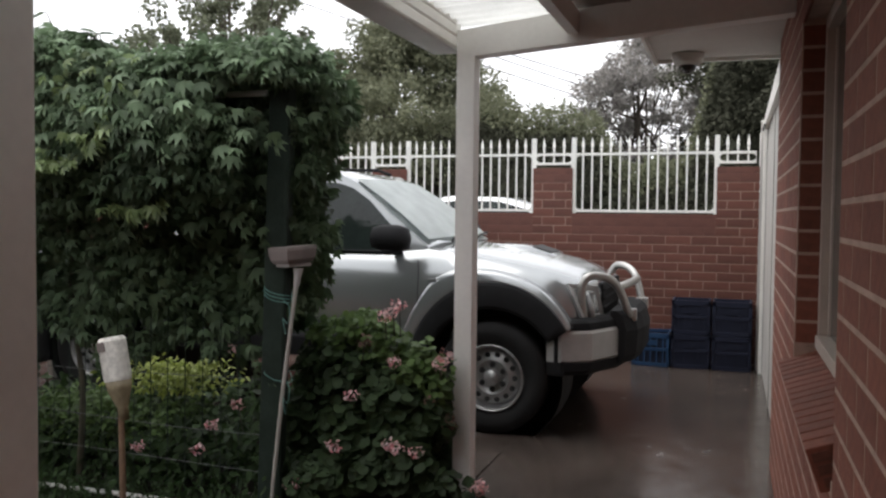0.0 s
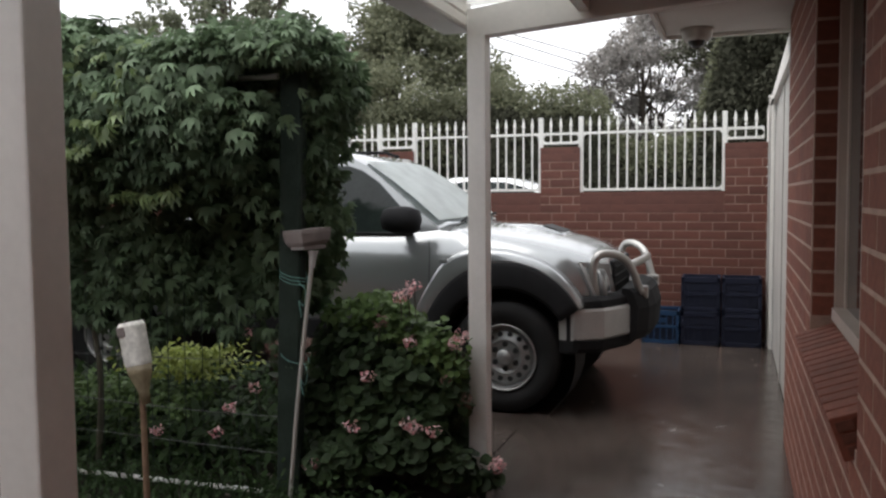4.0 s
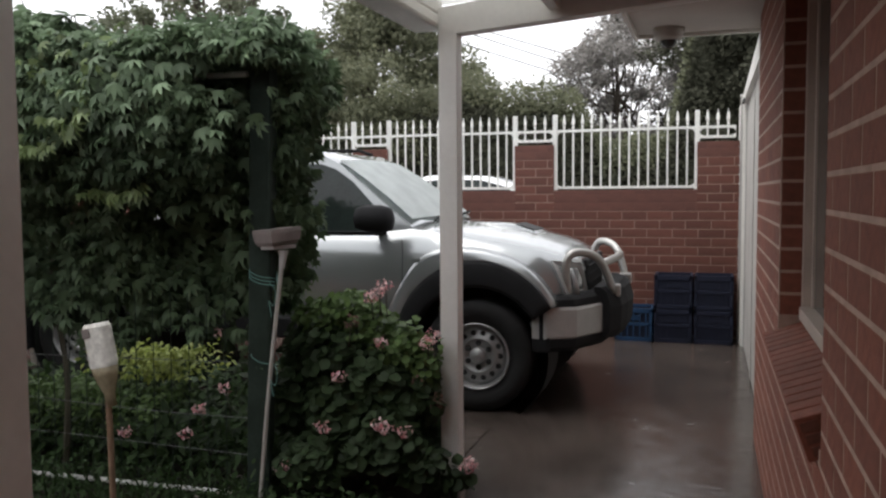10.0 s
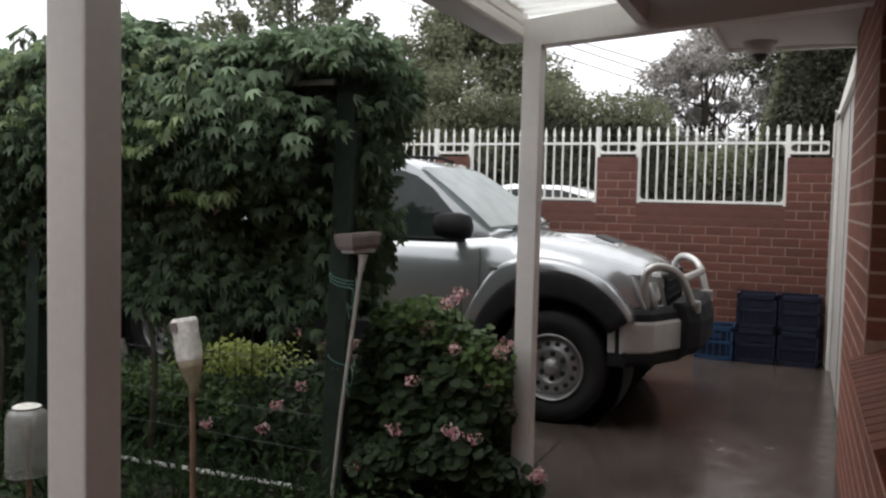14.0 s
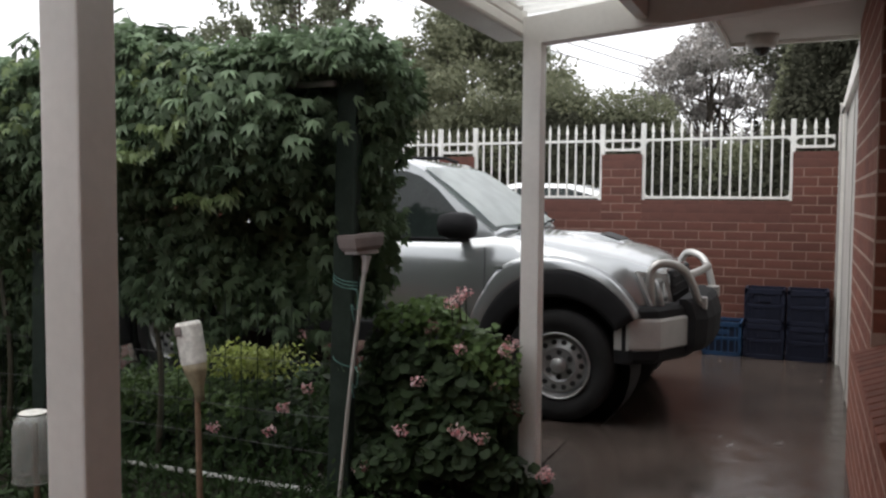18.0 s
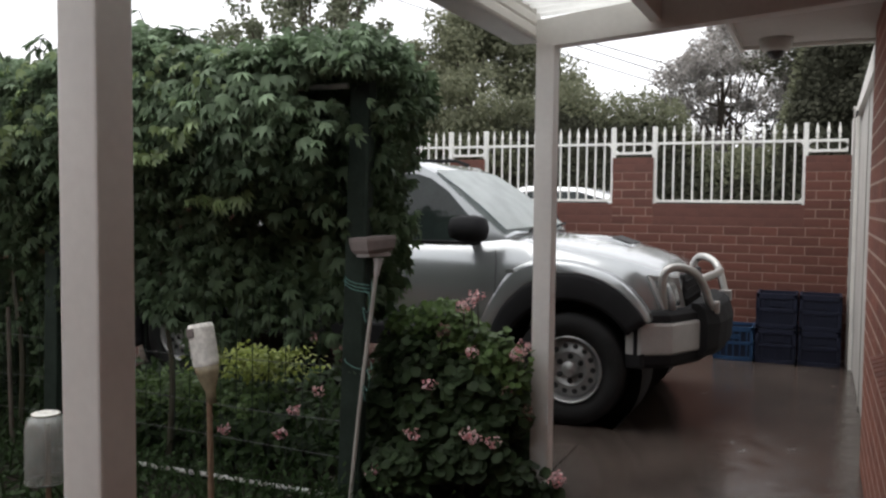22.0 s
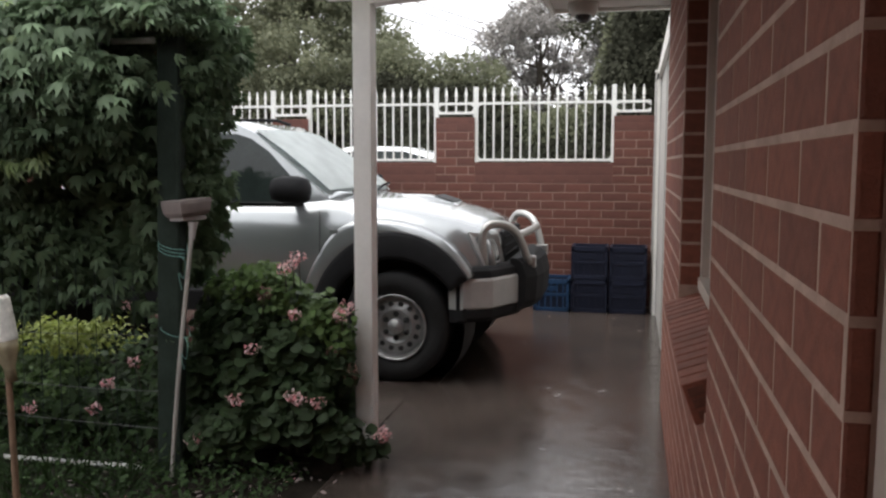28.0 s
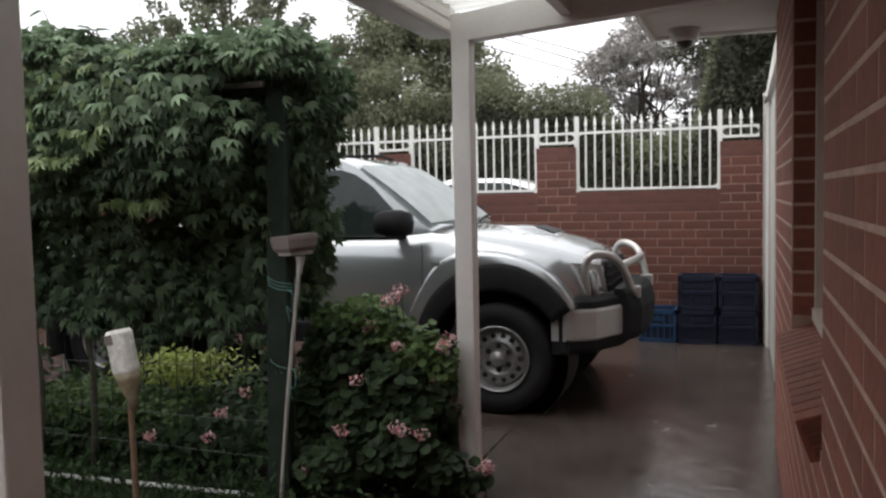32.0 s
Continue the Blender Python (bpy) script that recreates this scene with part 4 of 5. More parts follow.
        out.append(0.5 * (2 * b + (c - a) * f + (2 * a - 5 * b + 4 * c - d) * f * f + (3 * b - a - 3 * c + d) * f ** 3))
    return out


vehicle()

# ---- milk crates ----


def crate(x, y, z, material, label):
    w, h = 0.345, 0.318
    c = thing("milk_crate", (x, y, z), label, "crate", group="crates by the wall")
    x0, x1, y0, y1 = x - w / 2, x + w / 2, y - w / 2, y + w / 2
    for zz, t in ((z, 0.035), (z + h * 0.46, 0.03), (z + h - 0.05, 0.045)):
        bm = nb()
        for a in ((x0, x1, y0, y0 + 0.018), (x0, x1, y1 - 0.018, y1), (x0, x0 + 0.018, y0 + 0.018, y1 - 0.018), (x1 - 0.018, x1, y0 + 0.018, y1 - 0.018)):
            box(bm, *a, zz, zz + t, 0.003)
        part("rim_band", bm, material, c)
    for px in (x0, x1 - 0.03):
        for py in (y0, y1 - 0.03):
            part("corner_post", boxed(px, px + 0.03, py, py + 0.03, z, z + h - 0.004, 0.004), material, c)
    for k in range(1, 6):
        u = x0 + w * k / 6
        bm = boxed(u - 0.007, u + 0.007, y0 + 0.003, y0 + 0.014, z + 0.03, z + h - 0.05)
        part("slat", bm, material, c)
        bm = boxed(x0 + 0.003, x0 + 0.014, y0 + w * k / 6 - 0.007, y0 + w * k / 6 + 0.007, z + 0.03, z + h - 0.05)
        part("slat", bm, material, c)
    for a in ((x0 + 0.02, x1 - 0.02, y0 + 0.016, y0 + 0.02), (x0 + 0.02, x1 - 0.02, y1 - 0.02, y1 - 0.016), (x0 + 0.016, x0 + 0.02, y0 + 0.021, y1 - 0.021), (x1 - 0.02, x1 - 0.016, y0 + 0.021, y1 - 0.021)):
        part("side_panel", boxed(*a, z + 0.015, z + h - 0.03), M_NAVY, c)
    part("floor_grid", boxed(x0 + 0.02, x1 - 0.02, y0 + 0.02, y1 - 0.02, z + 0.004, z + 0.014), material, c)
    part("badge", boxed(x - 0.05, x + 0.05, y0 - 0.002, y0 + 0.003, z + 0.20, z + 0.245), material, c)
    return c


crate(-0.712, 8.225, 0.0, M_BLUE, "single royal blue plastic milk crate on the concrete")
crate(-0.352, 8.225, 0.0, M_NAVY, "dark navy plastic milk crate under another crate")
crate(-0.352, 8.225, 0.320, M_NAVY, "dark navy plastic milk crate stacked on a crate")
crate(0.010, 8.225, 0.0, M_NAVY, "dark navy plastic milk crate at the bottom of a stack")
crate(0.010, 8.225, 0.320, M_NAVY, "dark navy plastic milk crate with a pale mark")

# ---- vine on a wire fence ----


def fence_and_vine():
    f = thing("wire_fence", (-4.0, 3.4, 0), "wire garden fence on dark green steel posts", "fence")
    for x in (-1.992, -3.955, -6.6):
        bm = boxed(x - 0.05, x + 0.05, 3.37, 3.45, -0.05, 2.02, 0.006)
        for vert in bm.verts:
            vert.co.x += 0.033 * (vert.co.z - 1.0)
        part("post", bm, M_GREENPOST, f, "dark green steel post")
    part("stay", sweep(nb(), [(-1.955, 3.36, -0.02), (-1.912, 3.36, 1.75)], 0.012, 8), M_GREENPOST, f)
    for z in (0.20, 0.38, 0.62):
        pts = [(x, 3.40 + 0.01 * math.sin(x * 3), z + 0.012 * math.sin(x * 2.1 + z * 9)) for x in np.linspace(-7.0, -2.0, 40)]
        part("wire", sweep(nb(), pts, 0.0014, 5), M_WIRE, f)
    for k in range(48):
        x = -6.9 + 0.1 * k
        part("upright_wire", sweep(nb(), [(x, 3.405, 0.0), (x + 0.01, 3.405, 0.95)], 0.002, 4), M_GREENPOST, f)
    part("top_pipe", sweep(nb(), [(-7.0, 3.35, 1.955), (-2.01, 3.35, 1.95)], 0.014, 8), M_PIPE, f)
    p = thing("ground_pipe", (-2.7, 3.36, 0.0), "silver metal pipe lying along the foot of the fence", "pipe")
    part("tube", sweep(nb(), [(-3.9, 3.32, 0.012), (-2.14, 3.355, 0.02)], 0.013, 8), M_PIPE, p)

    v = thing("climbing_vine", (-4.0, 3.45, 0.0), "dense dark green climbing vine covering the fence", "vine")
    for k in range(7):
        x = -6.8 + 0.62 * k + RNG.uniform(-.15, .15)
        pts = [(x, 3.50, -0.02), (x + .05, 3.48, 0.5), (x - .04, 3.5, 1.0), (x + .08, 3.47, 1.6), (x + .15, 3.5, 2.0)]
        part("stem", sweep(nb(), bezier(pts, 14), [0.018 - 0.0008 * i for i in range(15)], 6), M_STEM, v)

    def edge(z):
        """Ragged outer edge of the vine past the end post."""
        return np.interp(z, [0.9, 1.0, 1.15, 1.29, 1.45, 1.6, 1.75, 1.9, 2.05, 2.2], [-1.96, -1.92, -1.94, -1.86, -1.91, -1.86, -1.86, -1.78, -1.79, -1.86])

    # hanging sprays: dense and proud along the top, fewer and set back below
    pts, face = [], []
    for k in range(3300):
        x = RNG.uniform(-7.2, -1.90)
        low = RNG.uniform(0, 1) < 0.27
        z = RNG.uniform(0.74 if x > -3.9 else 0.5, 1.62) if low else RNG.uniform(1.58, 2.12)
        z += 0.10 * noise.noise((x * 1.3, 0.3, 2.0))
        lump = noise.noise((x * 1.9, z * 2.4, 4.0))
        out = float(np.interp(z, [0.7, 1.3, 1.55, 1.8, 2.0, 2.2], [-0.14, -0.10, 0.02, 0.27, 0.30, 0.14]))
        if low and lump < -0.12:
            continue
        y = 3.44 - out * RNG.uniform(0.5, 1.1) - 0.14 * lump
        if x > -2.14 and z < 2.10:
            y = 3.50 + RNG.exponential(0.06)
        m = RNG.integers(6, 15)
        u = np.linspace(0, 1, m)
        lean = RNG.normal(0, 0.12)
        run = RNG.uniform(0.10, 0.30)
        sp = np.stack([x + lean * u + RNG.normal(0, 0.024, m), y - 0.08 * np.sin(u * 2.2) + RNG.normal(0, 0.022, m), z - run * u ** 1.3 + RNG.normal(0, 0.022, m)], 1)
        pts.append(sp)
        face.append(np.tile([RNG.normal(0, 0.35), -1.0, 0.75], (m, 1)))
    pts, face = np.concatenate(pts), np.concatenate(face)
    ok = pts[:, 2] > np.interp(pts[:, 0], [-4.6, -3.95, -3.8, -3.4, -3.1, -2.5, -2.3], [0.40, 0.50, 0.70, 0.745, 0.75, 0.72, 0.69]) + 0.06 * np.sin(pts[:, 0] * 7)
    ok &= (pts[:, 0] < edge(pts[:, 2])) & ~((pts[:, 0] > -2.16) & (pts[:, 2] < 1.985) & (pts[:, 2] > 1.88) & (pts[:, 1] < 3.48))
    pts, face = pts[ok], face[ok]
    # Upper sprays take the paler copy, with sky haze painted into the leaf.
    paled = pts[:, 2] + RNG.normal(0, 0.12, len(pts)) > 1.78
    leaves("foliage", pts[~paled], face[~paled], 0.060, "palmate", M_VINE, v, spread=0.7, droop=0.95, jitter=0.5)
    leaves("haze_pale_foliage", pts[paled], face[paled], 0.060, "palmate", M_VINETOP, v, spread=0.7, droop=0.95, jitter=0.5)
    # top mound
    n = 15000
    x = RNG.uniform(-7.2, -1.84, n)
    y = RNG.uniform(3.08, 3.95, n)
    z = 2.05 + np.array([0.13 * noise.noise((q * 1.3, 0.3, 2.0)) + 0.08 * noise.noise((q * 4, r * 4, 2.0)) for q, r in zip(x, y)]) + 0.10 * (1 - ((y - 3.45) / 0.4) ** 2) + RNG.normal(0, 0.03, n)
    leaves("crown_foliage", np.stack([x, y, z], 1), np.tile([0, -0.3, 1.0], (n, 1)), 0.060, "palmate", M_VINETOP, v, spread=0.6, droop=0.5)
    # inner mass
    n = 11000
    x = np.r_[RNG.uniform(-7.2, -2.05, 6500), RNG.uniform(-7.2, -3.7, 3000), RNG.uniform(-2.8, -2.05, 1500)]
    z = RNG.uniform(0.85, 2.05, n)
    z = np.where(x < -3.95, 0.35 + (z - 0.85) * 1.4, z)
    y = RNG.uniform(3.56, 3.9, n)
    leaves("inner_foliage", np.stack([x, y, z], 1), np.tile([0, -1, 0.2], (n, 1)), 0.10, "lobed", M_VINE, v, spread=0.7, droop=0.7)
    # end that hangs past the post
    n = 1500
    t = RNG.uniform(0, 1, n) ** 1.2
    z = 2.06 - 1.10 * t
    x = edge(z) - 0.20 * RNG.uniform(0, 1, n) ** 1.3
    y = 3.5 + RNG.uniform(-0.28, 0.35, n)
    y = np.where(z < 1.985, np.maximum(y, 3.52), y)
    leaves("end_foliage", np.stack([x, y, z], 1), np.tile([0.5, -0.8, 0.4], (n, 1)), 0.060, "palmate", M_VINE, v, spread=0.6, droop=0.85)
    # young bright shoots: runners with leaves that hang from them
    for x0, z0, x1, z1, y in ((-2.66, 1.98, -2.74, 1.74, 2.99), (-2.74, 1.73, -3.08, 1.64, 2.98), (-2.98, 1.68, -3.10, 1.60, 2.97), (-2.42, 1.56, -2.75, 1.44, 3.18), (-3.9, 1.8, -4.2, 1.62, 3.03)):
        run = bezier([(x0, y + 0.1, z0), ((x0 + x1) / 2 + 0.06, y, min(z0, z1) - 0.02), (x1, y - 0.02, z1)], 14)
        s = part("runner", sweep(nb(), run, 0.0025, 5), M_VINEYOUNG, v)
        q = np.repeat(np.array([list(p) for p in run]), 2, 0) + RNG.normal(0, 0.012, (30, 3))
        leaves("young_leaves", q, np.tile([0, -1, 0.6], (len(q), 1)), 0.058, "palmate", M_VINEYOUNG, s, spread=0.5, droop=0.8)
    n = 260
    x = RNG.uniform(-6.0, -2.4, n)
    z = RNG.uniform(1.75, 2.15, n)
    y = 3.06 + RNG.normal(0, 0.05, n)
    leaves("young_leaves", np.stack([x, y, z], 1), np.tile([0, -1, 0.6], (n, 1)), 0.05, "palmate", M_VINEYOUNG, v, spread=0.5, droop=0.7)
    # shoots over the top
    for k in range(9):
        x = -6.3 + 0.42 * k + RNG.uniform(-.15, .15)
        h = RNG.uniform(0.02, 0.10)
        pts = bezier([(x, 3.35, 2.08), (x + .02, 3.33, 2.12 + h * .6), (x + .06, 3.30, 2.14 + h)], 8)
        s = part("shoot", sweep(nb(), pts, 0.003, 5), M_STEM, v)
        q = np.array([list(p) for p in pts])[2:]
        q = np.repeat(q, 2, 0)
        leaves("shoot_leaves", q, np.tile([0, -0.8, 0.5], (len(q), 1)), 0.06, "palmate", M_VINE, s, spread=0.7, droop=0.6)
    for x, lean, h in ((-4.35, 0.10, 0.10), (-4.18, -0.12, 0.12), (-4.02, 0.10, 0.13), (-3.95, 0.14, 0.15), (-2.98, 0.06, 0.13), (-2.86, -0.05, 0.12)):
        pts = bezier([(x, 3.3, 2.10), (x + lean * 0.4, 3.28, 2.13 + h), (x + lean, 3.27, 2.10 + h)], 6)
        s = part("shoot", sweep(nb(), pts, 0.003, 5), M_STEM, v)
        q = np.repeat(np.array([list(p) for p in pts])[2:], 2, 0)
        leaves("shoot_leaves", q, np.tile([0, -0.6, 0.7], (len(q), 1)), 0.085, "oval", M_VINE, s, spread=0.4, droop=0.7)
    top = bezier([(-3.10, 3.3, 2.06), (-3.12, 3.28, 2.22), (-3.18, 3.26, 2.37)], 8)
    s = part("shoot", sweep(nb(), top, 0.003, 5), M_STEM, v)
    q = np.array([list(p) for p in top])[2:]
    leaves("shoot_leaves", q, np.tile([0, -0.9, 0.3], (len(q), 1)), 0.10, "oval", M_VINE, s, spread=0.4, droop=0.35)
    return f


fence_and_vine()

# ---- geranium bush by the post ----


def geraniums():
    g = thing("geranium_bush", (-1.6, 3.75, 0), "leggy geranium bush with round leaves and pink flower heads", "bush")
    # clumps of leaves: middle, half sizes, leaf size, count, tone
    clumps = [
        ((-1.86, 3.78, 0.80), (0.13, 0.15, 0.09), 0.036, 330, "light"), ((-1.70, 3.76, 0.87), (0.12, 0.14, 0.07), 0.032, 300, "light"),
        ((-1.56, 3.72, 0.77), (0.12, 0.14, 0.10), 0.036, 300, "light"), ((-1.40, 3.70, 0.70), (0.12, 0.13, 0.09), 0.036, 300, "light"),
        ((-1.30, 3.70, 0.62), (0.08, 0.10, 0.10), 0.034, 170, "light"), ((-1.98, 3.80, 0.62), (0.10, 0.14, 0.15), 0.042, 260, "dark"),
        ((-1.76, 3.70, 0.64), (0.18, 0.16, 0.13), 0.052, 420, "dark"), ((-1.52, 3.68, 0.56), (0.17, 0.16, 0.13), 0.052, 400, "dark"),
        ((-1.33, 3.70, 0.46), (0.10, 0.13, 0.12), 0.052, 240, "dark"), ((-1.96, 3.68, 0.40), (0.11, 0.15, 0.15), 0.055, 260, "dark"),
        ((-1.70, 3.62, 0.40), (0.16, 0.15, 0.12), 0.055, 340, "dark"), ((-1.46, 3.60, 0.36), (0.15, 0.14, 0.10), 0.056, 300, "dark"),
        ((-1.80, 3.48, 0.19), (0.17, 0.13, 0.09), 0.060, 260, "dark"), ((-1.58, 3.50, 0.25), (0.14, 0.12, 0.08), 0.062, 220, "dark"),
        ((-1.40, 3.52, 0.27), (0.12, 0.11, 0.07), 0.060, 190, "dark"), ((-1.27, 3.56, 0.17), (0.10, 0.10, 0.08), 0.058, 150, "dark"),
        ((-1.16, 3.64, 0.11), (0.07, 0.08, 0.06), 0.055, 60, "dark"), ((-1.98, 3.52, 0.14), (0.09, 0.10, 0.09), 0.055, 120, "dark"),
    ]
    # Upper tone yellower and lit, lower tone dark: light and shade in the colours.
    tones = {"light": ([], []), "dark": ([], [])}
    sizes = {"light": [], "dark": []}
    for (cx, cy, cz), (a, b, c), size, count, tone in clumps:
        size, count = size * 0.86, int(count * 1.15)
        d = RNG.normal(0, 1, (count, 3))
        d /= np.linalg.norm(d, axis=1)[:, None]
        d[:, 1] = np.where(RNG.uniform(0, 1, count) < 0.7, -np.abs(d[:, 1]), d[:, 1])
        lump = np.array([1 + 0.35 * noise.noise((q[0] * 2.2 + cx * 9, q[1] * 2.2, q[2] * 2.2 + cz * 9)) for q in d])
        p = np.array([cx, cy, cz]) + d * np.array([a, b, c]) * (RNG.uniform(0.35, 1.0, count) ** 0.4 * lump)[:, None] * 1.12
        face = d * 0.8 + np.array([0.0, -0.35, 0.75])
        keep = ~((p[:, 0] > -1.30) & (p[:, 0] < -1.10) & (p[:, 1] > 3.70)) & (p[:, 2] > 0.02)
        tones[tone][0].append(p[keep])
        tones[tone][1].append(face[keep])
        sizes[tone].append(np.full(keep.sum(), size))
        for k in range(3):
            e = Vector((cx + RNG.uniform(-a, a) * 0.7, cy + RNG.uniform(-b, b) * 0.5, cz + RNG.uniform(-c, c) * 0.4))
            root = Vector((-1.62 + 0.5 * (cx + 1.62) + RNG.uniform(-0.05, 0.05), 3.80 + RNG.uniform(-0.06, 0.06), -0.01))
            part("stem", sweep(nb(), bezier([root, (root + e) / 2 + Vector((RNG.uniform(-.06, .06), 0.04, 0.03)), e], 8), [0.008 - 0.0006 * i for i in range(9)], 6), M_STEM, g)
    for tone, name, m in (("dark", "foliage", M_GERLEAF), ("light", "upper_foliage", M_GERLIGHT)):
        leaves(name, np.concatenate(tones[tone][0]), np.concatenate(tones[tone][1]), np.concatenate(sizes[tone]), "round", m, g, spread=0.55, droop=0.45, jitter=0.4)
    n = 1300
    x = RNG.uniform(-2.0, -1.30, n)
    topz = np.interp(x, [-2.05, -1.75, -1.5, -1.3], [0.6, 0.74, 0.66, 0.50])
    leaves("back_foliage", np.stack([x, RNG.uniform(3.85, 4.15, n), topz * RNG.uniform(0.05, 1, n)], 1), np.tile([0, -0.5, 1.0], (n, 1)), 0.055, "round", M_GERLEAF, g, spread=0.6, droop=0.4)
    spots = [(-1.443, 3.55, 0.997), (-1.512, 3.55, 0.94), (-1.48, 3.57, 0.955), (-1.65, 3.50, 0.57), (-1.706, 3.42, 0.352), (-1.888, 3.36, 0.165), (-1.865, 3.36, 0.180), (-1.394, 3.42, 0.37), (-1.43, 3.42, 0.385), (-1.306, 3.44, 0.356), (-1.221, 3.58, 0.769), (-1.25, 3.58, 0.73), (-1.466, 3.55, 0.732), (-1.051, 3.60, 0.191), (-1.07, 3.6, 0.165), (-2.262, 3.5, 0.478), (-2.407, 3.5, 0.363), (-2.812, 3.46, 0.226), (-2.459, 3.46, 0.245), (-2.289, 3.5, 0.747)]
    for x, y, z in spots:
        m = 40
        c = RNG.normal(0, 1, (m, 3))
        c /= np.linalg.norm(c, axis=1)[:, None]
        c[:, 1] = -np.abs(c[:, 1])
        p = np.array([x, y, z]) + c * np.array([0.034, 0.024, 0.024])
        h = leaves("flower_head", p, c, 0.019, "oval", M_PETAL, g, "cluster of pink petals", spread=0.4, droop=0.1)
        part("flower_stalk", sweep(nb(), [(x, y + 0.01, z - 0.01), (x - 0.02, y + 0.08, z - 0.16)], 0.003, 5), M_STEM, h)
    for x, y, z in ((-1.215, 3.62, 0.47), (-1.235, 3.62, 0.44), (-1.30, 3.60, 0.55), (-1.60, 3.52, 0.83)):
        m = 34
        c = RNG.normal(0, 1, (m, 3))
        c /= np.linalg.norm(c, axis=1)[:, None]
        h = leaves("withered_head", np.array([x, y, z]) + c * np.array([0.03, 0.022, 0.03]), c, 0.022, "oval", M_WITHERED, g, "withered brown flower head", spread=0.5, droop=0.5)
        part("flower_stalk", sweep(nb(), [(x, y + 0.01, z - 0.01), (x - 0.05, y + 0.08, z - 0.14)], 0.003, 5), M_STEM, h)


geraniums()


def garden_plants():
    n = 9000
    x = RNG.uniform(-6.5, -2.15, n)
    y = 3.5 + RNG.uniform(0, 1.1, n)
    z = RNG.uniform(0.02, 0.64, n) * (0.8 + 0.2 * np.sin(x * 3 + 1)) * (0.7 + 0.3 * (y - 3.5))
    w = thing("leafy_plants", (-4, 3.9, 0), "low leafy garden plants behind the fence", "plants", kind="stuff")
    z *= np.interp(x, [-4.7, -4.4, -3.5, -3.2], [1.0, 0.45, 0.55, 0.9])
    leaves("plant_foliage", np.stack([x, y, z], 1), np.tile([0, -0.4, 1.0], (n, 1)), 0.075, "oval", M_WEED, w, spread=0.6, droop=0.3)
    n = 1000
    x = RNG.normal(-3.02, 0.17, n)
    y = RNG.uniform(3.85, 4.2, n)
    z = 0.40 + (0.15 + 0.03 * np.sin(x * 11)) * RNG.uniform(0, 1, n)
    # Yellow-green leaves, their brightness painted for light from the street.
    leaves("bright_foliage", np.stack([x, y, z], 1), np.tile([0, -0.4, 1.0], (n, 1)), 0.04, "oval", M_YELLOW, w, spread=0.7, droop=0.4)
    n = 2600
    x = RNG.uniform(-3.9, -2.8, n)
    y = RNG.uniform(3.6, 4.1, n)
    z = 0.12 + 0.28 * RNG.uniform(0, 1, n) * np.interp(x, [-3.9, -3.3, -3.0], [0.8, 1.0, 0.8])
    leaves("mid_foliage", np.stack([x, y, z], 1), np.tile([0, -0.4, 1.0], (n, 1)), 0.045, "oval", M_GERLIGHT, w, spread=0.7, droop=0.4)
    n = 9500
    x = RNG.uniform(-6.5, -1.40, n)
    y = RNG.uniform(2.60, 3.55, n)
    z = -0.01 + 0.05 * np.array([max(0, noise.noise((a * 2.5, b * 2.5, 7))) for a, b in zip(x, y)]) + RNG.exponential(0.045, n) * np.clip((y - 2.7) / 0.3, 0.15, 1)
    wd = thing("ground_weeds", (-4, 3.1, 0), "creeping weeds and grass over the damp bed", "weeds", kind="stuff")
    leaves("weed_foliage", np.stack([x, y, z], 1), np.tile([0, -0.4, 1.0], (n, 1)), 0.032, "oval", M_WEED, wd, spread=0.5, droop=0.1)
    n = 2600
    x = RNG.uniform(-4.6, -2.5, n)
    y = RNG.uniform(1.75, 2.75, n)
    y = np.maximum(y, 1.75 + (x + 3.2) * 0.9)
    z = -0.03 + RNG.exponential(0.05, n) * (0.6 + 0.6 * np.sin(x * 5) ** 2)
    leaves("weed_patch", np.stack([x, y, z], 1), np.tile([0, -0.4, 1.0], (n, 1)), 0.036, "oval", M_WEED, wd, spread=0.5, droop=0.1)
    n = 1800
    x = RNG.uniform(-6.5, -2.0, n)
    y = RNG.uniform(2.7, 3.5, n)
    leaves("grass_blades", np.stack([x, y, np.full(n, -0.01)], 1), RNG.normal(0, 1, (n, 3)) * np.array([1, 1, 0.1]), 0.16, "blade", M_WEED, wd, spread=0.2, droop=-0.9)


garden_plants()


def litter():
    f = thing("fallen_petals", (-1.7, 3.0, 0.0), "fallen pale petals and dead leaves on the damp soil", "litter", kind="stuff")
    n = 28
    p = np.stack([RNG.uniform(-2.6, -1.32, n), RNG.uniform(2.74, 3.45, n), RNG.uniform(0.012, 0.022, n)], 1)
    leaves("petal", p, np.tile([0, -0.1, 1.0], (n, 1)), 0.013, "oval", M_PETAL, f, spread=0.25, droop=0.0)
    n = 160
    p = np.stack([RNG.uniform(-2.4, -1.2, n), RNG.uniform(2.72, 3.6, n), RNG.uniform(0.010, 0.02, n)], 1)
    leaves("dead_leaf", p, np.tile([0, -0.1, 1.0], (n, 1)), 0.025, "oval", M_BROOM, f, spread=0.3, droop=0.0)


litter()


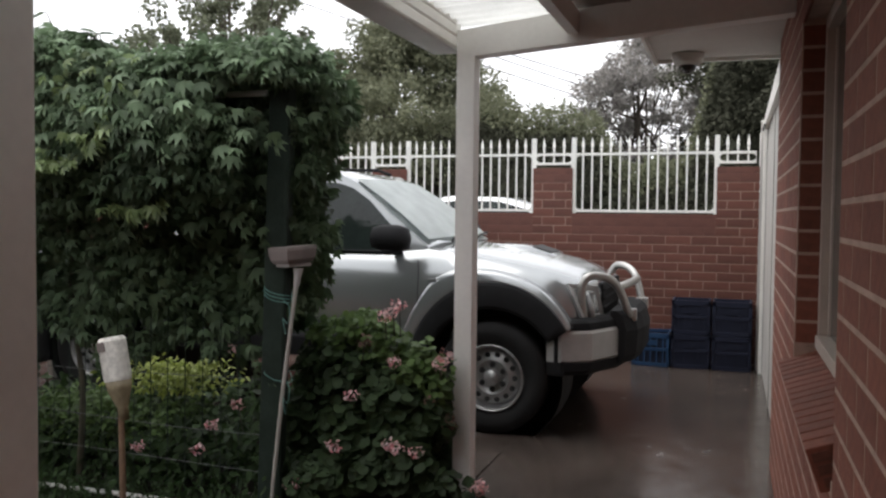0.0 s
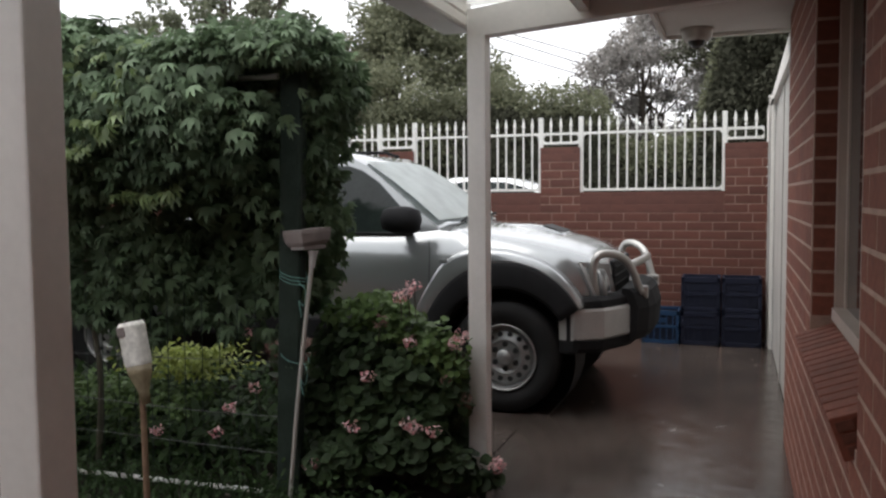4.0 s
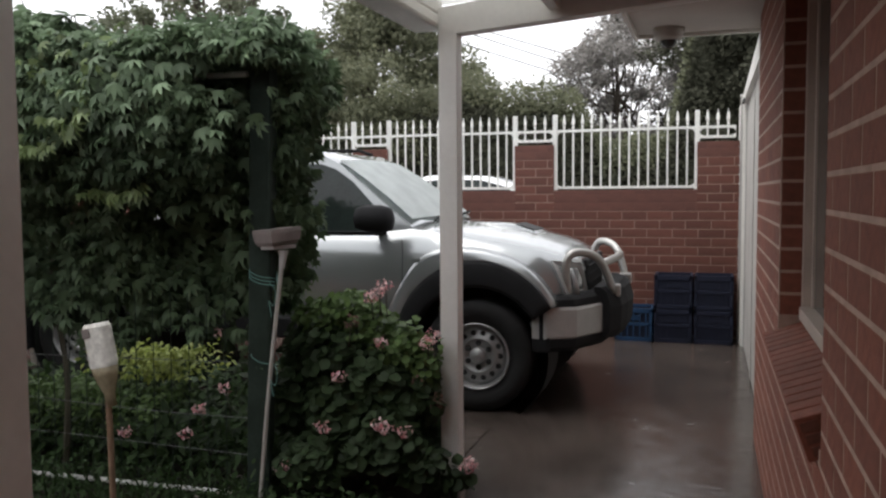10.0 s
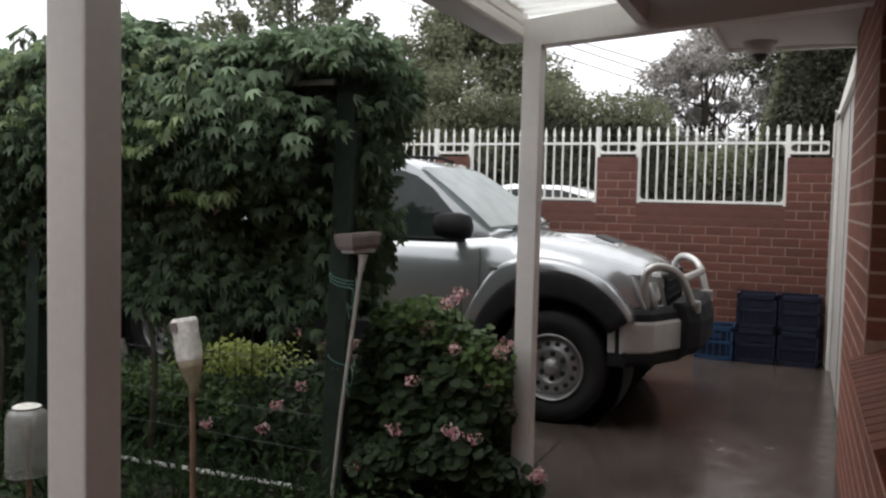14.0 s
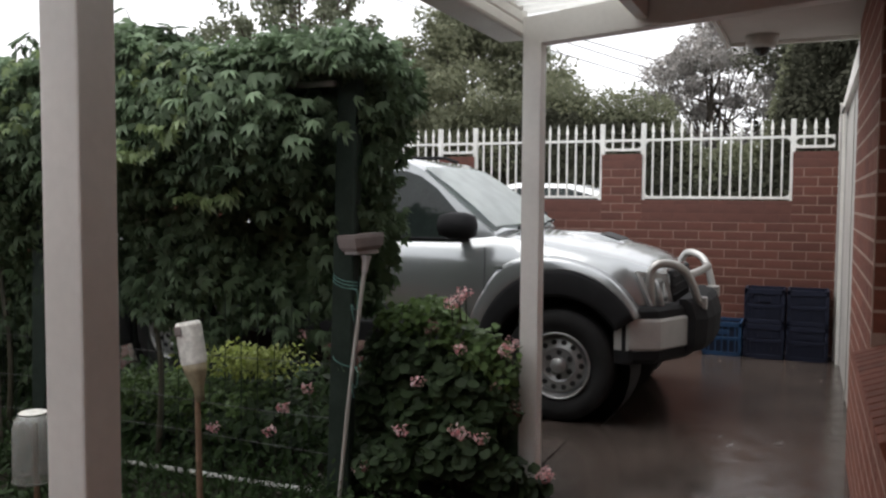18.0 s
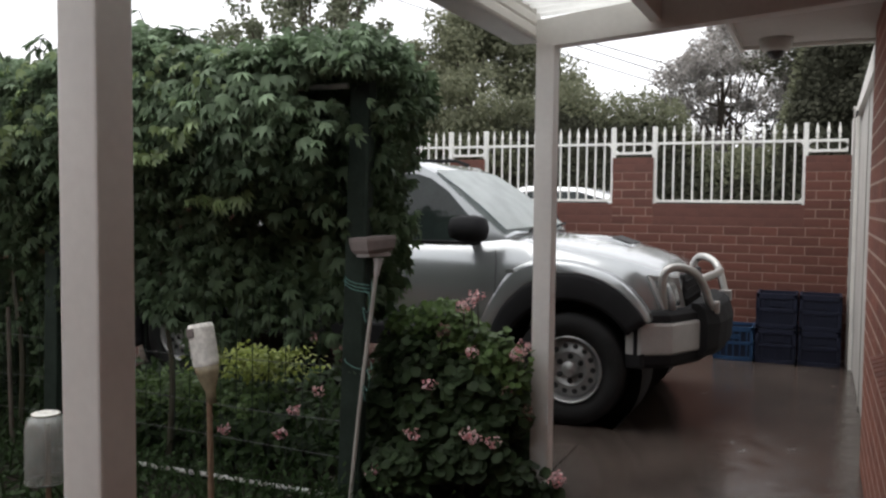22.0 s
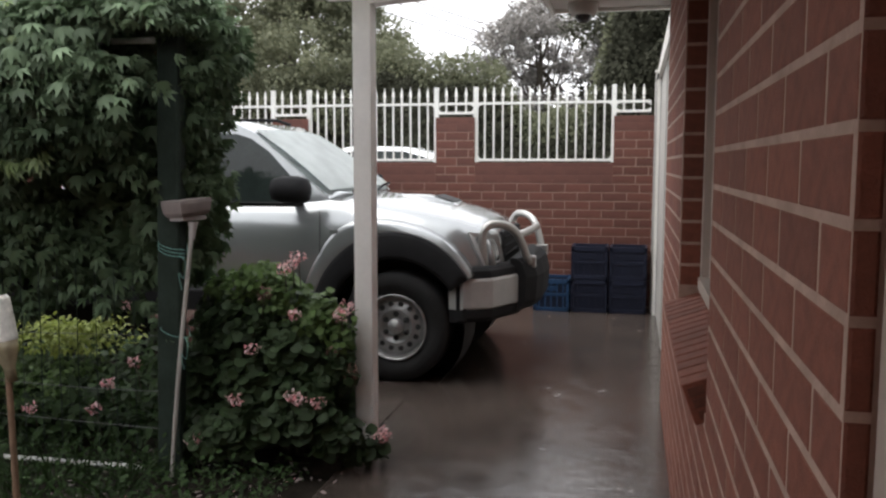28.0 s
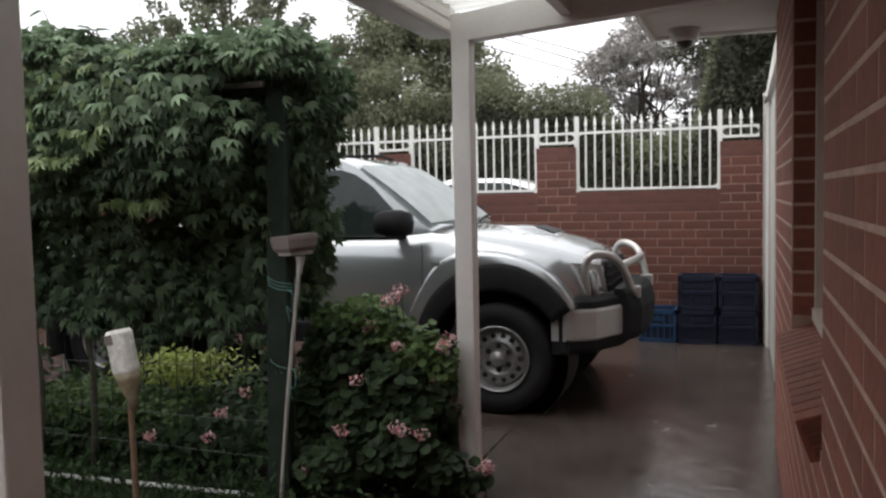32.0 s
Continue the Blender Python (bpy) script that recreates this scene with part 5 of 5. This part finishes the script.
def broom():
    b = thing("push_broom", (-1.99, 3.33, 0), "upside-down push broom with pale handle tied to the post", "broom")
    part("handle", sweep(nb(), bezier([(-1.975, 3.318, 0.0), (-1.922, 3.325, 0.52), (-1.846, 3.335, 1.123)], 12), 0.0098, 10), M_HANDLE, b)
    part("socket", sweep(nb(), [(-1.849, 3.335, 1.085), (-1.843, 3.338, 1.138), (-1.843, 3.340, 1.163)], [0.014, 0.018, 0.026], 10), M_BROOMCAP, b)
    t = Matrix.Translation((-1.885, 3.365, 1.173)) @ Matrix.Rotation(radians(-3), 4, 'Y') @ Matrix.Rotation(radians(62), 4, 'Z')
    part("block", boxed(-0.058, 0.062, -0.058, 0.05, -0.006, 0.012, 0.004, m=t), M_BROOMCAP, b)
    br = nb()
    rings = []
    for z, a, d in ((0.0125, 0.064, 0.060), (0.03, 0.074, 0.072), (0.07, 0.081, 0.078), (0.086, 0.080, 0.076)):
        rings.append([(x * a, y * d - 0.004, z + 0.004 * x) for x, y in ((-1, -1), (-0.3, -1.04), (0.4, -1.0), (1, -0.95), (1, 1), (-1, 1))])
    loft(br, rings)
    bmesh.ops.transform(br, matrix=t, verts=br.verts)
    bmesh.ops.recalc_face_normals(br, faces=br.faces)
    part("bristles", br, M_BROOM, b, "faded worn bristles")
    for z, dx, n in ((1.035, 0.0, 3), (0.675, 0.01, 1)):
        tw = thing("twine_tie", (-2.0, 3.36, z), "green garden twine tying broom to post", "twine")
        for k in range(n):
            zz = z + 0.016 * k - 0.01
            pts = bezier([(-1.88, 3.33, zz - 0.02), (-1.96, 3.325, zz - 0.012), (-2.03, 3.36, zz + 0.012), (-2.025, 3.455, zz + 0.015), (-1.96, 3.47, zz), (-1.885, 3.36, zz - 0.02)], 24)
            part("loop", sweep(nb(), pts, 0.0022, 5), M_TWINE, tw)
        pts = bezier([(-1.91, 3.33, z - 0.02), (-1.87, 3.31, z - 0.05), (-1.88, 3.31, z - 0.12), (-1.91, 3.32, z - 0.10), (-1.89, 3.31, z - 0.17)], 20)
        part("loose_end", sweep(nb(), pts, 0.002, 5), M_TWINE, tw)


broom()


def bottle_stake():
    s = thing("bottle_on_stake", (-2.25, 2.64, 0), "wooden stake capped with an upturned stained white bottle", "garden stake")
    part("stake", sweep(nb(), [(-2.216, 2.64, -0.05), (-2.226, 2.645, 0.40), (-2.238, 2.65, 0.80)], [0.013, 0.012, 0.011], 8), M_WOOD, s)
    t = Matrix.Translation((-2.228, 2.65, 0.650)) @ Matrix.Rotation(radians(-11), 4, 'Y')

    def put(bm):
        bmesh.ops.transform(bm, matrix=t, verts=bm.verts)
        return bm
    def squarish(prof):
        bm = nb()
        rings = []
        for r, z in prof:
            rings.append([(math.copysign(abs(math.cos(a)) ** 0.6, math.cos(a)) * r, math.copysign(abs(math.sin(a)) ** 0.6, math.sin(a)) * r * 0.75, z) for a in [2 * math.pi * k / 20 for k in range(20)]])
        return loft(bm, rings)
    part("bottle", put(squarish([(0.018, -0.05), (0.020, 0.0), (0.043, 0.07), (0.048, 0.105)])), M_NECK, s, "cloudy plastic bottle shoulder", smooth=True)
    part("bottle_base", put(squarish([(0.049, 0.106), (0.051, 0.12), (0.051, 0.262), (0.044, 0.276), (0.0, 0.272)])), M_LABEL, s, "stained white bottle body")
    part("stain", put(boxed(-0.040, -0.004, -0.042, -0.039, 0.225, 0.262, 0.001)), M_BROOM, s)


bottle_stake()


def jar_stake():
    s = thing("jar_on_stake", (-2.875, 2.40, 0), "upturned clear plastic jar over a short stake", "garden stake")
    part("stake", sweep(nb(), [(-2.85, 2.40, -0.05), (-2.855, 2.40, 0.50)], 0.011, 8), M_WOOD, s)
    at = (-2.862, 2.40, 0)
    jar = lathe(nb(), [(0.080, 0.27), (0.084, 0.285), (0.082, 0.48), (0.074, 0.52), (0.056, 0.538), (0.0, 0.532), (0.0, 0.528), (0.054, 0.534), (0.071, 0.518), (0.079, 0.48), (0.081, 0.285), (0.077, 0.27), (0.080, 0.27)], at, seg=28)
    part("jar", jar, M_JAR, s, "cloudy clear jar", smooth=True)
    part("jar_rim", lathe(nb(), [(0.081, 0.263), (0.086, 0.266), (0.086, 0.2695), (0.081, 0.2695)], at, seg=28), M_JARRIM, s)
    part("jar_top", lathe(nb(), [(0.036, 0.5395), (0.052, 0.541), (0.056, 0.543), (0.051, 0.547), (0.036, 0.543), (0.0, 0.542)], at, seg=28), M_LABEL, s, "pale upturned jar base", smooth=True)


jar_stake()


def bottles():
    b = thing("cleaner_bottle", (-2.195, 2.21, -0.03), "white plastic bottle with a blue label", "bottle")
    x, y = -2.195, 2.21
    part("bottle", lathe(nb(), [(0.0, -0.03), (0.040, -0.03), (0.043, -0.02), (0.043, 0.13), (0.032, 0.18), (0.014, 0.215), (0.014, 0.23)], (x, y, 0)), M_LABEL, b, smooth=True)
    part("label", lathe(nb(), [(0.0438, 0.055), (0.0442, 0.06), (0.0442, 0.12), (0.0438, 0.125)], (x, y, 0)), M_BLUEPRINT, b, "blue label band")
    part("nozzle", lathe(nb(), [(0.014, 0.231), (0.014, 0.245), (0.006, 0.275), (0.0, 0.276)], (x, y, 0)), M_LABEL, b)
    c = thing("white_bottle_on_stake", (-3.19, 2.15, 0), "white plastic bottle with a dark blue cap on a stake", "garden stake")
    x, y = -3.19, 2.15
    part("stake", sweep(nb(), [(x, y, -0.05), (x, y, 0.2)], 0.01, 6), M_WOOD, c)
    part("bottle", lathe(nb(), [(0.0, 0.16), (0.05, 0.16), (0.053, 0.17), (0.052, 0.39), (0.045, 0.42), (0.0, 0.422)], (x, y, 0)), M_LABEL, c, smooth=True)
    part("cap", lathe(nb(), [(0.030, 0.4225), (0.029, 0.452), (0.0, 0.453)], (x, y, 0)), M_NAVY, c, "dark blue screw cap")
    p = thing("loose_paver", (-1.37, 2.77, 0), "wet orange clay paver on the ground", "brick")
    t = Matrix.Translation((-1.37, 2.77, 0.03)) @ Matrix.Rotation(radians(68), 4, 'Z')
    part("brick", boxed(-0.16, 0.16, -0.055, 0.055, -0.05, 0.0, 0.008, m=t), M_ORANGEBRICK, p)


bottles()

stake = thing("garden_stake", (-4.21, 3.3, 0), "thin weathered timber stake in the bed by the fence", "garden stake")
part("shaft", sweep(nb(), [(-4.20, 3.30, -0.05), (-4.212, 3.30, 0.40), (-4.215, 3.30, 0.80)], [0.013, 0.012, 0.011], 8), M_BARK, stake)

# White shape added where bright wet ground shows past the rear wheel.
tub = thing("white_stand_in", (-5.36, 5.72, 0), "low white tub shape standing in for bright wet ground behind the wheel", "tub")
part("stand_in_shell", lathe(nb(), [(0.0, 0.0), (0.16, 0.0), (0.165, 0.01), (0.19, 0.24), (0.20, 0.25), (0.195, 0.26), (0.182, 0.25), (0.155, 0.02), (0.0, 0.02)], (-5.36, 5.72, 0)), M_WHITE, tub, smooth=True)

# ---- beyond the wall ----


def white_car():
    c = thing("parked_car", (-4.1, 12.2, 0), "white hatchback parked in the street beyond the wall", "car")
    x0, y0 = -6.05, 11.4
    prof = [(0.0, 0.75), (0.25, 0.98), (0.9, 1.12), (1.5, 1.55), (2.1, 1.68), (2.9, 1.66), (3.5, 1.50), (3.9, 1.12), (4.1, 0.8)]
    bm = nb()
    loft(bm, [[(x0 + x, y0, 0.3), (x0 + x, y0 - 0.02, 0.75), (x0 + x, y0 + 0.12 * max(0, z - 0.9) * 2, z - 0.05), (x0 + x, y0 + 0.3, z), (x0 + x, y0 + 1.4, z), (x0 + x, y0 + 1.7 - 0.24 * max(0, z - 0.9), z - 0.05), (x0 + x, y0 + 1.72, 0.75), (x0 + x, y0 + 1.7, 0.3)] for x, z in prof])
    bmesh.ops.recalc_face_normals(bm, faces=bm.faces)
    part("body", bm, M_CARWHITE, c, smooth=True)
    g = nb()
    loft(g, [[(x0 + x, y0 - 0.02 + 0.205 * (z - 0.75) / 0.87 + o, z) for x, z in ((1.45, 1.18), (1.66, 1.45), (1.95, 1.57), (2.3, 1.61), (2.9, 1.595), (3.25, 1.50), (3.45, 1.38), (3.6, 1.18))] for o in (-0.025, 0.01)])
    bmesh.ops.recalc_face_normals(g, faces=g.faces)
    part("side_glass", g, M_CARGLASS, c)
    for x in (0.75, 3.3):
        part("wheel", lathe(nb(), [(0.0, 0), (0.3, 0), (0.31, 0.02), (0.31, 0.2), (0.0, 0.2)], (x0 + x, y0 - 0.01, 0.31), axis='y'), M_RUBBER, c)


white_car()
tagged(part("road", boxed(-60, 60, 9.8, 14.2, -0.3, -0.02), M_CONCRETE), "wet street beyond the wall", "road", kind="structure")


def tree(name, at, height, radius, n, size, kind, material, label, crown=(0.35, 1.0), flat=1.0, clumps=26, limbs=7, seed=1, tuft=(0.16, 0.34), wood=1.0):
    """A tree: tapered trunk, limbs out to clumps of leaves with gaps between them."""
    r = np.random.default_rng(seed)
    t = thing(name, at, label, "tree")
    x, y, _ = at
    trunk = bezier([(x, y, -0.1), (x + r.normal(0, .1), y, height * 0.3), (x + r.normal(0, .2), y + r.normal(0, .2), height * 0.75)], 10)
    part("trunk", sweep(nb(), trunk, [wood * radius * 0.075 * (1 - 0.07 * i) for i in range(11)], 8), M_BARK, t)
    centres = []
    for k in range(clumps):
        a = r.uniform(0, 6.28)
        u = r.uniform(0, 1)
        h = height * (crown[0] + (crown[1] - crown[0]) * u)
        rr = radius * math.sqrt(r.uniform(0.05, 1)) * math.sqrt(max(0.1, 1 - (2 * u - 0.85) ** 2))
        centres.append((x + rr * math.cos(a), y + flat * rr * math.sin(a), h))
    for k in range(min(limbs * 2, clumps)):
        c = centres[k]
        b = trunk[3 + (k % 7)]
        mid = (Vector(b) + Vector(c)) / 2 + Vector((0, 0, -0.08 * radius))
        part("limb", sweep(nb(), bezier([b, mid, c], 7), [wood * radius * 0.028 * (1 - 0.11 * i) for i in range(8)], 5), M_BARK, t)
    cs = np.array(centres)
    which = r.integers(0, len(cs), n)
    rad = radius * r.uniform(tuft[0], tuft[1], len(cs))
    d = r.normal(0, 1, (n, 3))
    d /= np.linalg.norm(d, axis=1)[:, None]
    p = cs[which] + d * (rad[which] * r.uniform(0.25, 1, n) ** 0.5)[:, None] * np.array([1, flat, 0.75])
    leaves("crown", p, d * 0.6 + np.array([0, -0.2, 0.6]), size, kind, material, t, spread=0.7, droop=0.4)
    return t


tree("garden_tree", (-11.0, 17.0, 0), 7.0, 2.7, 17000, 0.12, "small", M_TREE, "tall open-crowned green tree beyond the street", crown=(0.3, 1.0), seed=3, clumps=170, limbs=40, tuft=(0.06, 0.15))
tree("garden_tree", (-6.75, 16.6, 0), 5.5, 2.6, 110000, 0.085, "small", M_TREEWARM, "olive-green tree with an uneven crown beyond the street", crown=(0.1, 1.0), seed=5, clumps=260, tuft=(0.10, 0.24))
tree("gum_tree", (-1.55, 17.0, 0), 5.0, 1.65, 30000, 0.075, "small", M_GUM, "open grey-leaved gum tree with dark branches", crown=(0.3, 1.0), seed=8, clumps=150, limbs=30, tuft=(0.10, 0.24), wood=0.6)
tree("garden_tree", (0.95, 15.9, 0), 6.4, 2.05, 85000, 0.085, "small", M_HEDGE, "dense dark tree close to the house corner", crown=(0.08, 1.0), seed=11, clumps=220, tuft=(0.12, 0.26))
tree("garden_tree", (-15.0, 18.0, 0), 5.2, 3.0, 14000, 0.13, "small", M_TREE, "green tree beyond the street", crown=(0.2, 1.0), seed=13, clumps=44)
tree("garden_tree", (-31.6, 22.0, 0), 9.0, 1.9, 22000, 0.13, "small", M_GUM, "thin distant grey-green tree", crown=(0.4, 1.0), seed=15, clumps=60)


def hedge():
    def crest(q):
        return 2.85 + 0.45 * noise.noise((q * 0.7, 0, 3)) + 0.3 * noise.noise((q * 2.4, 0, 3)) + float(np.interp(q, [-6, -4.4, -3.2, -2.3, -1.8, -0.8, -0.2, 3], [0.3, 0.75, 0.65, 0.3, -0.5, -0.4, 2.2, 2.4]))
    n = 130000
    x = RNG.uniform(-14, 4, n)
    top = np.array([crest(q) for q in x])
    z = top * RNG.uniform(0.03, 1, n) ** 0.6 + RNG.normal(0, 0.06, n)
    y = 14.6 + RNG.uniform(0, 0.9, n)
    h = thing("street_hedge", (-4, 15, 0), "dense hedge along the far side of the street, paler along its crest", "hedge", kind="stuff")
    # Leaves within 0.55 m of the crest take the paler leaf material.
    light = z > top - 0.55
    p = np.stack([x, y, z], 1)
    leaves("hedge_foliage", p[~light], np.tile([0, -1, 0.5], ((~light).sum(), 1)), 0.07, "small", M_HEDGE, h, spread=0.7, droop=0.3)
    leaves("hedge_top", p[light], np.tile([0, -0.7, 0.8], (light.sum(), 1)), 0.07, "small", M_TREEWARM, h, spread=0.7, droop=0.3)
    xs = np.linspace(-20, 6, 131)
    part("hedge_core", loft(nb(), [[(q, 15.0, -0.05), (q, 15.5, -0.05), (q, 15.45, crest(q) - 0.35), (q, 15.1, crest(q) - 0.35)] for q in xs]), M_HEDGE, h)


hedge()


def cables():
    c = thing("power_line", (0, 26, 0), "thin overhead power lines between timber poles", "power line")
    for x, h in ((-16.0, 10.2), (-0.3, 4.6)):
        part("pole", sweep(nb(), [(x, 26.5, -0.1), (x, 26.5, h)], [0.14, 0.10], 8), M_BARK, c)
        part("crossarm", boxed(x - 0.05, x + 0.05, 25.8, 27.2, h - 0.35, h - 0.22), M_BARK, c)
    for z0, z1, y in ((9.85, 4.32, 26.0), (9.9, 3.95, 26.5), (9.4, 3.70, 27.0)):
        pts = [(-16 + 15.7 * f, y, z0 + (z1 - z0) * f - 0.12 * math.sin(math.pi * f)) for f in np.linspace(0, 1, 21)]
        part("cable", sweep(nb(), pts, 0.018, 5), M_CABLE, c)


cables()

# ---- bricks, last ----


def brick_mesh(name, length, material, height=0.078, depth=0.012, axis='x'):
    """A brick face with worn edges; its back is open in the mortar. axis: the way the brick runs."""
    a, h, b = length / 2, height / 2, 0.003
    outer = [(-a, -h), (a, -h), (a, h), (-a, h)]
    inner = [(-a + b, -h + b), (a - b, -h + b), (a - b, h - b), (-a + b, h - b)]
    v = [(p, depth, q) for p, q in outer] + [(p, 0.0014, q) for p, q in outer] + [(p, 0.0, q) for p, q in inner]
    f = [(8, 9, 10, 11)]
    for k in range(4):
        j = (k + 1) % 4
        f += [(k, j, 4 + j, 4 + k), (4 + k, 4 + j, 8 + j, 8 + k)]
    if axis == 'y':
        v = [(y, -x, z) for x, y, z in v]
    me = bpy.data.meshes.new(name)
    me.from_pydata(v, [], f)
    me.materials.append(material)
    return me


def lay(parent, spots, limit, key, rest_name, rest_material):
    """Bricks at (mesh, place); the nearest by key are parts, the rest one joined part."""
    spots.sort(key=key)
    for me, p in spots[:limit]:
        ob = new("brick", me)
        ob.parent = parent
        ob.location = Vector(p) - ORIGIN[parent.name]
    rest = spots[limit:]
    if rest:
        vs, fs = [], []
        for me, p in rest:
            o = len(vs)
            vs += [tuple(v.co + Vector(p)) for v in me.vertices]
            fs += [tuple(o + i for i in q.vertices) for q in me.polygons]
        off = ORIGIN[parent.name]
        me = bpy.data.meshes.new(rest_name)
        me.from_pydata([tuple(Vector(v) - off) for v in vs], [], fs)
        me.materials.append(rest_material)
        ob = new(rest_name, me)
        ob.parent = parent
        tagged(ob, kind="stuff")


def house_bricks():
    cache = {}

    def shape(length, axis='y', m=M_BRICK):
        k = (round(length, 3), axis, m.name)
        if k not in cache:
            cache[k] = brick_mesh("brick", length, m, height=HCH - 0.0105, axis=axis)
        return cache[k]
    spots = []

    def run(y0, y1, z, start):
        """Bricks along the face from y0 to y1, with the bond's joints at start + k * 0.24."""
        y = y0
        while y < y1 - 0.02:
            k = math.floor((y - start) / 0.24 + 1e-6)
            end = min(start + (k + 1) * 0.24, y1)
            if end - y > 0.03:
                spots.append((shape(end - y - 0.010), (XH, (y + end) / 2, z)))
            y = end
    for c in range(29):
        z = HZ0 + c * HCH + HCH / 2
        s = 0.08 if c % 2 else 0.20
        inside = WIN[2] - 0.11 < z < WIN[3]
        if inside:
            run(NEAR, WIN[0], z, s)
            run(WIN[1], DOORY[0], z, s)
        else:
            run(NEAR, DOORY[0], z, s)
        e = new("brick", brick_mesh("brick", 0.022, M_BRICK, height=HCH - 0.0105, axis='x'))
        e.parent = HOUSE
        e.location = Vector((XH + 0.0125, NEAR, z)) - ORIGIN[HOUSE.name]
        if inside and z > WIN[2]:
            # reveal faces of the window opening
            ob = brick_mesh("brick", 0.095, M_BRICK, height=HCH - 0.0105, axis='x')
            e = new("brick", ob)
            e.parent = HOUSE
            e.location = Vector((XH + 0.052, WIN[1] - 0.001, z)) - ORIGIN[HOUSE.name]
    lay(HOUSE, spots, 300, lambda s: abs(s[1][1] - 2.2) + 0.4 * abs(s[1][2] - 1.0), "brick_courses", M_BRICK_JOIN)


def boundary_bricks():
    cache = {}

    def shape(length, height=0.078, m=M_BRICK_WET):
        k = (round(length, 3), height, m.name)
        if k not in cache:
            cache[k] = brick_mesh("brick", length, m, height=height)
        return cache[k]
    spots = []

    def run(x0, x1, z, start, m=M_BRICK_WET, pitch=0.24, height=0.078, gap=0.008):
        x = x1
        while x > x0 + 0.02:
            k = math.ceil((x - start) / pitch - 1e-6)
            end = max(start + (k - 1) * pitch, x0)
            if x - end > 0.03:
                spots.append((shape(x - end - gap, height, m), ((x + end) / 2, YW, z)))
            x = end
    piers = [(a, b + (0.04 if b > 0 else 0)) for a, b in zip(POSTS[0::2], POSTS[1::2])]
    gaps = list(zip([-9.6] + [b for a, b in piers], [a for a, b in piers] + [0.24]))
    for c in range(22):
        z0 = Z0 + LIFT + c * CH
        z = z0 + CH / 2
        s = 0.12 * (c % 2) - 0.02
        if c < 14:
            run(-9.6, 0.24, z, s)
            continue
        dark = c >= 20
        top = HIGH - 0.003 if c == 21 else z0 + CH - 0.0015
        for a, b in piers:
            if dark:
                run(a, b, (z0 + top) / 2, a + s, M_BRICK_DARK, gap=0.004, height=round(top - z0 - 0.0015, 4))
            else:
                run(a, b, z, a + s)
        if c < 17:
            top = min(z0 + CH - 0.0015, LOW - 0.002)
            for a, b in gaps:
                run(a, b, (z0 + top) / 2, s, M_BRICK_DARK, gap=0.004, height=round(top - z0 - 0.0015, 4))
    lay(BOUNDARY, spots, 300, lambda s: abs(s[1][0] + 0.6) + 0.3 * abs(s[1][2] - 1.0), "brick_courses", M_BRICK_WET_JOIN)


house_bricks()
boundary_bricks()
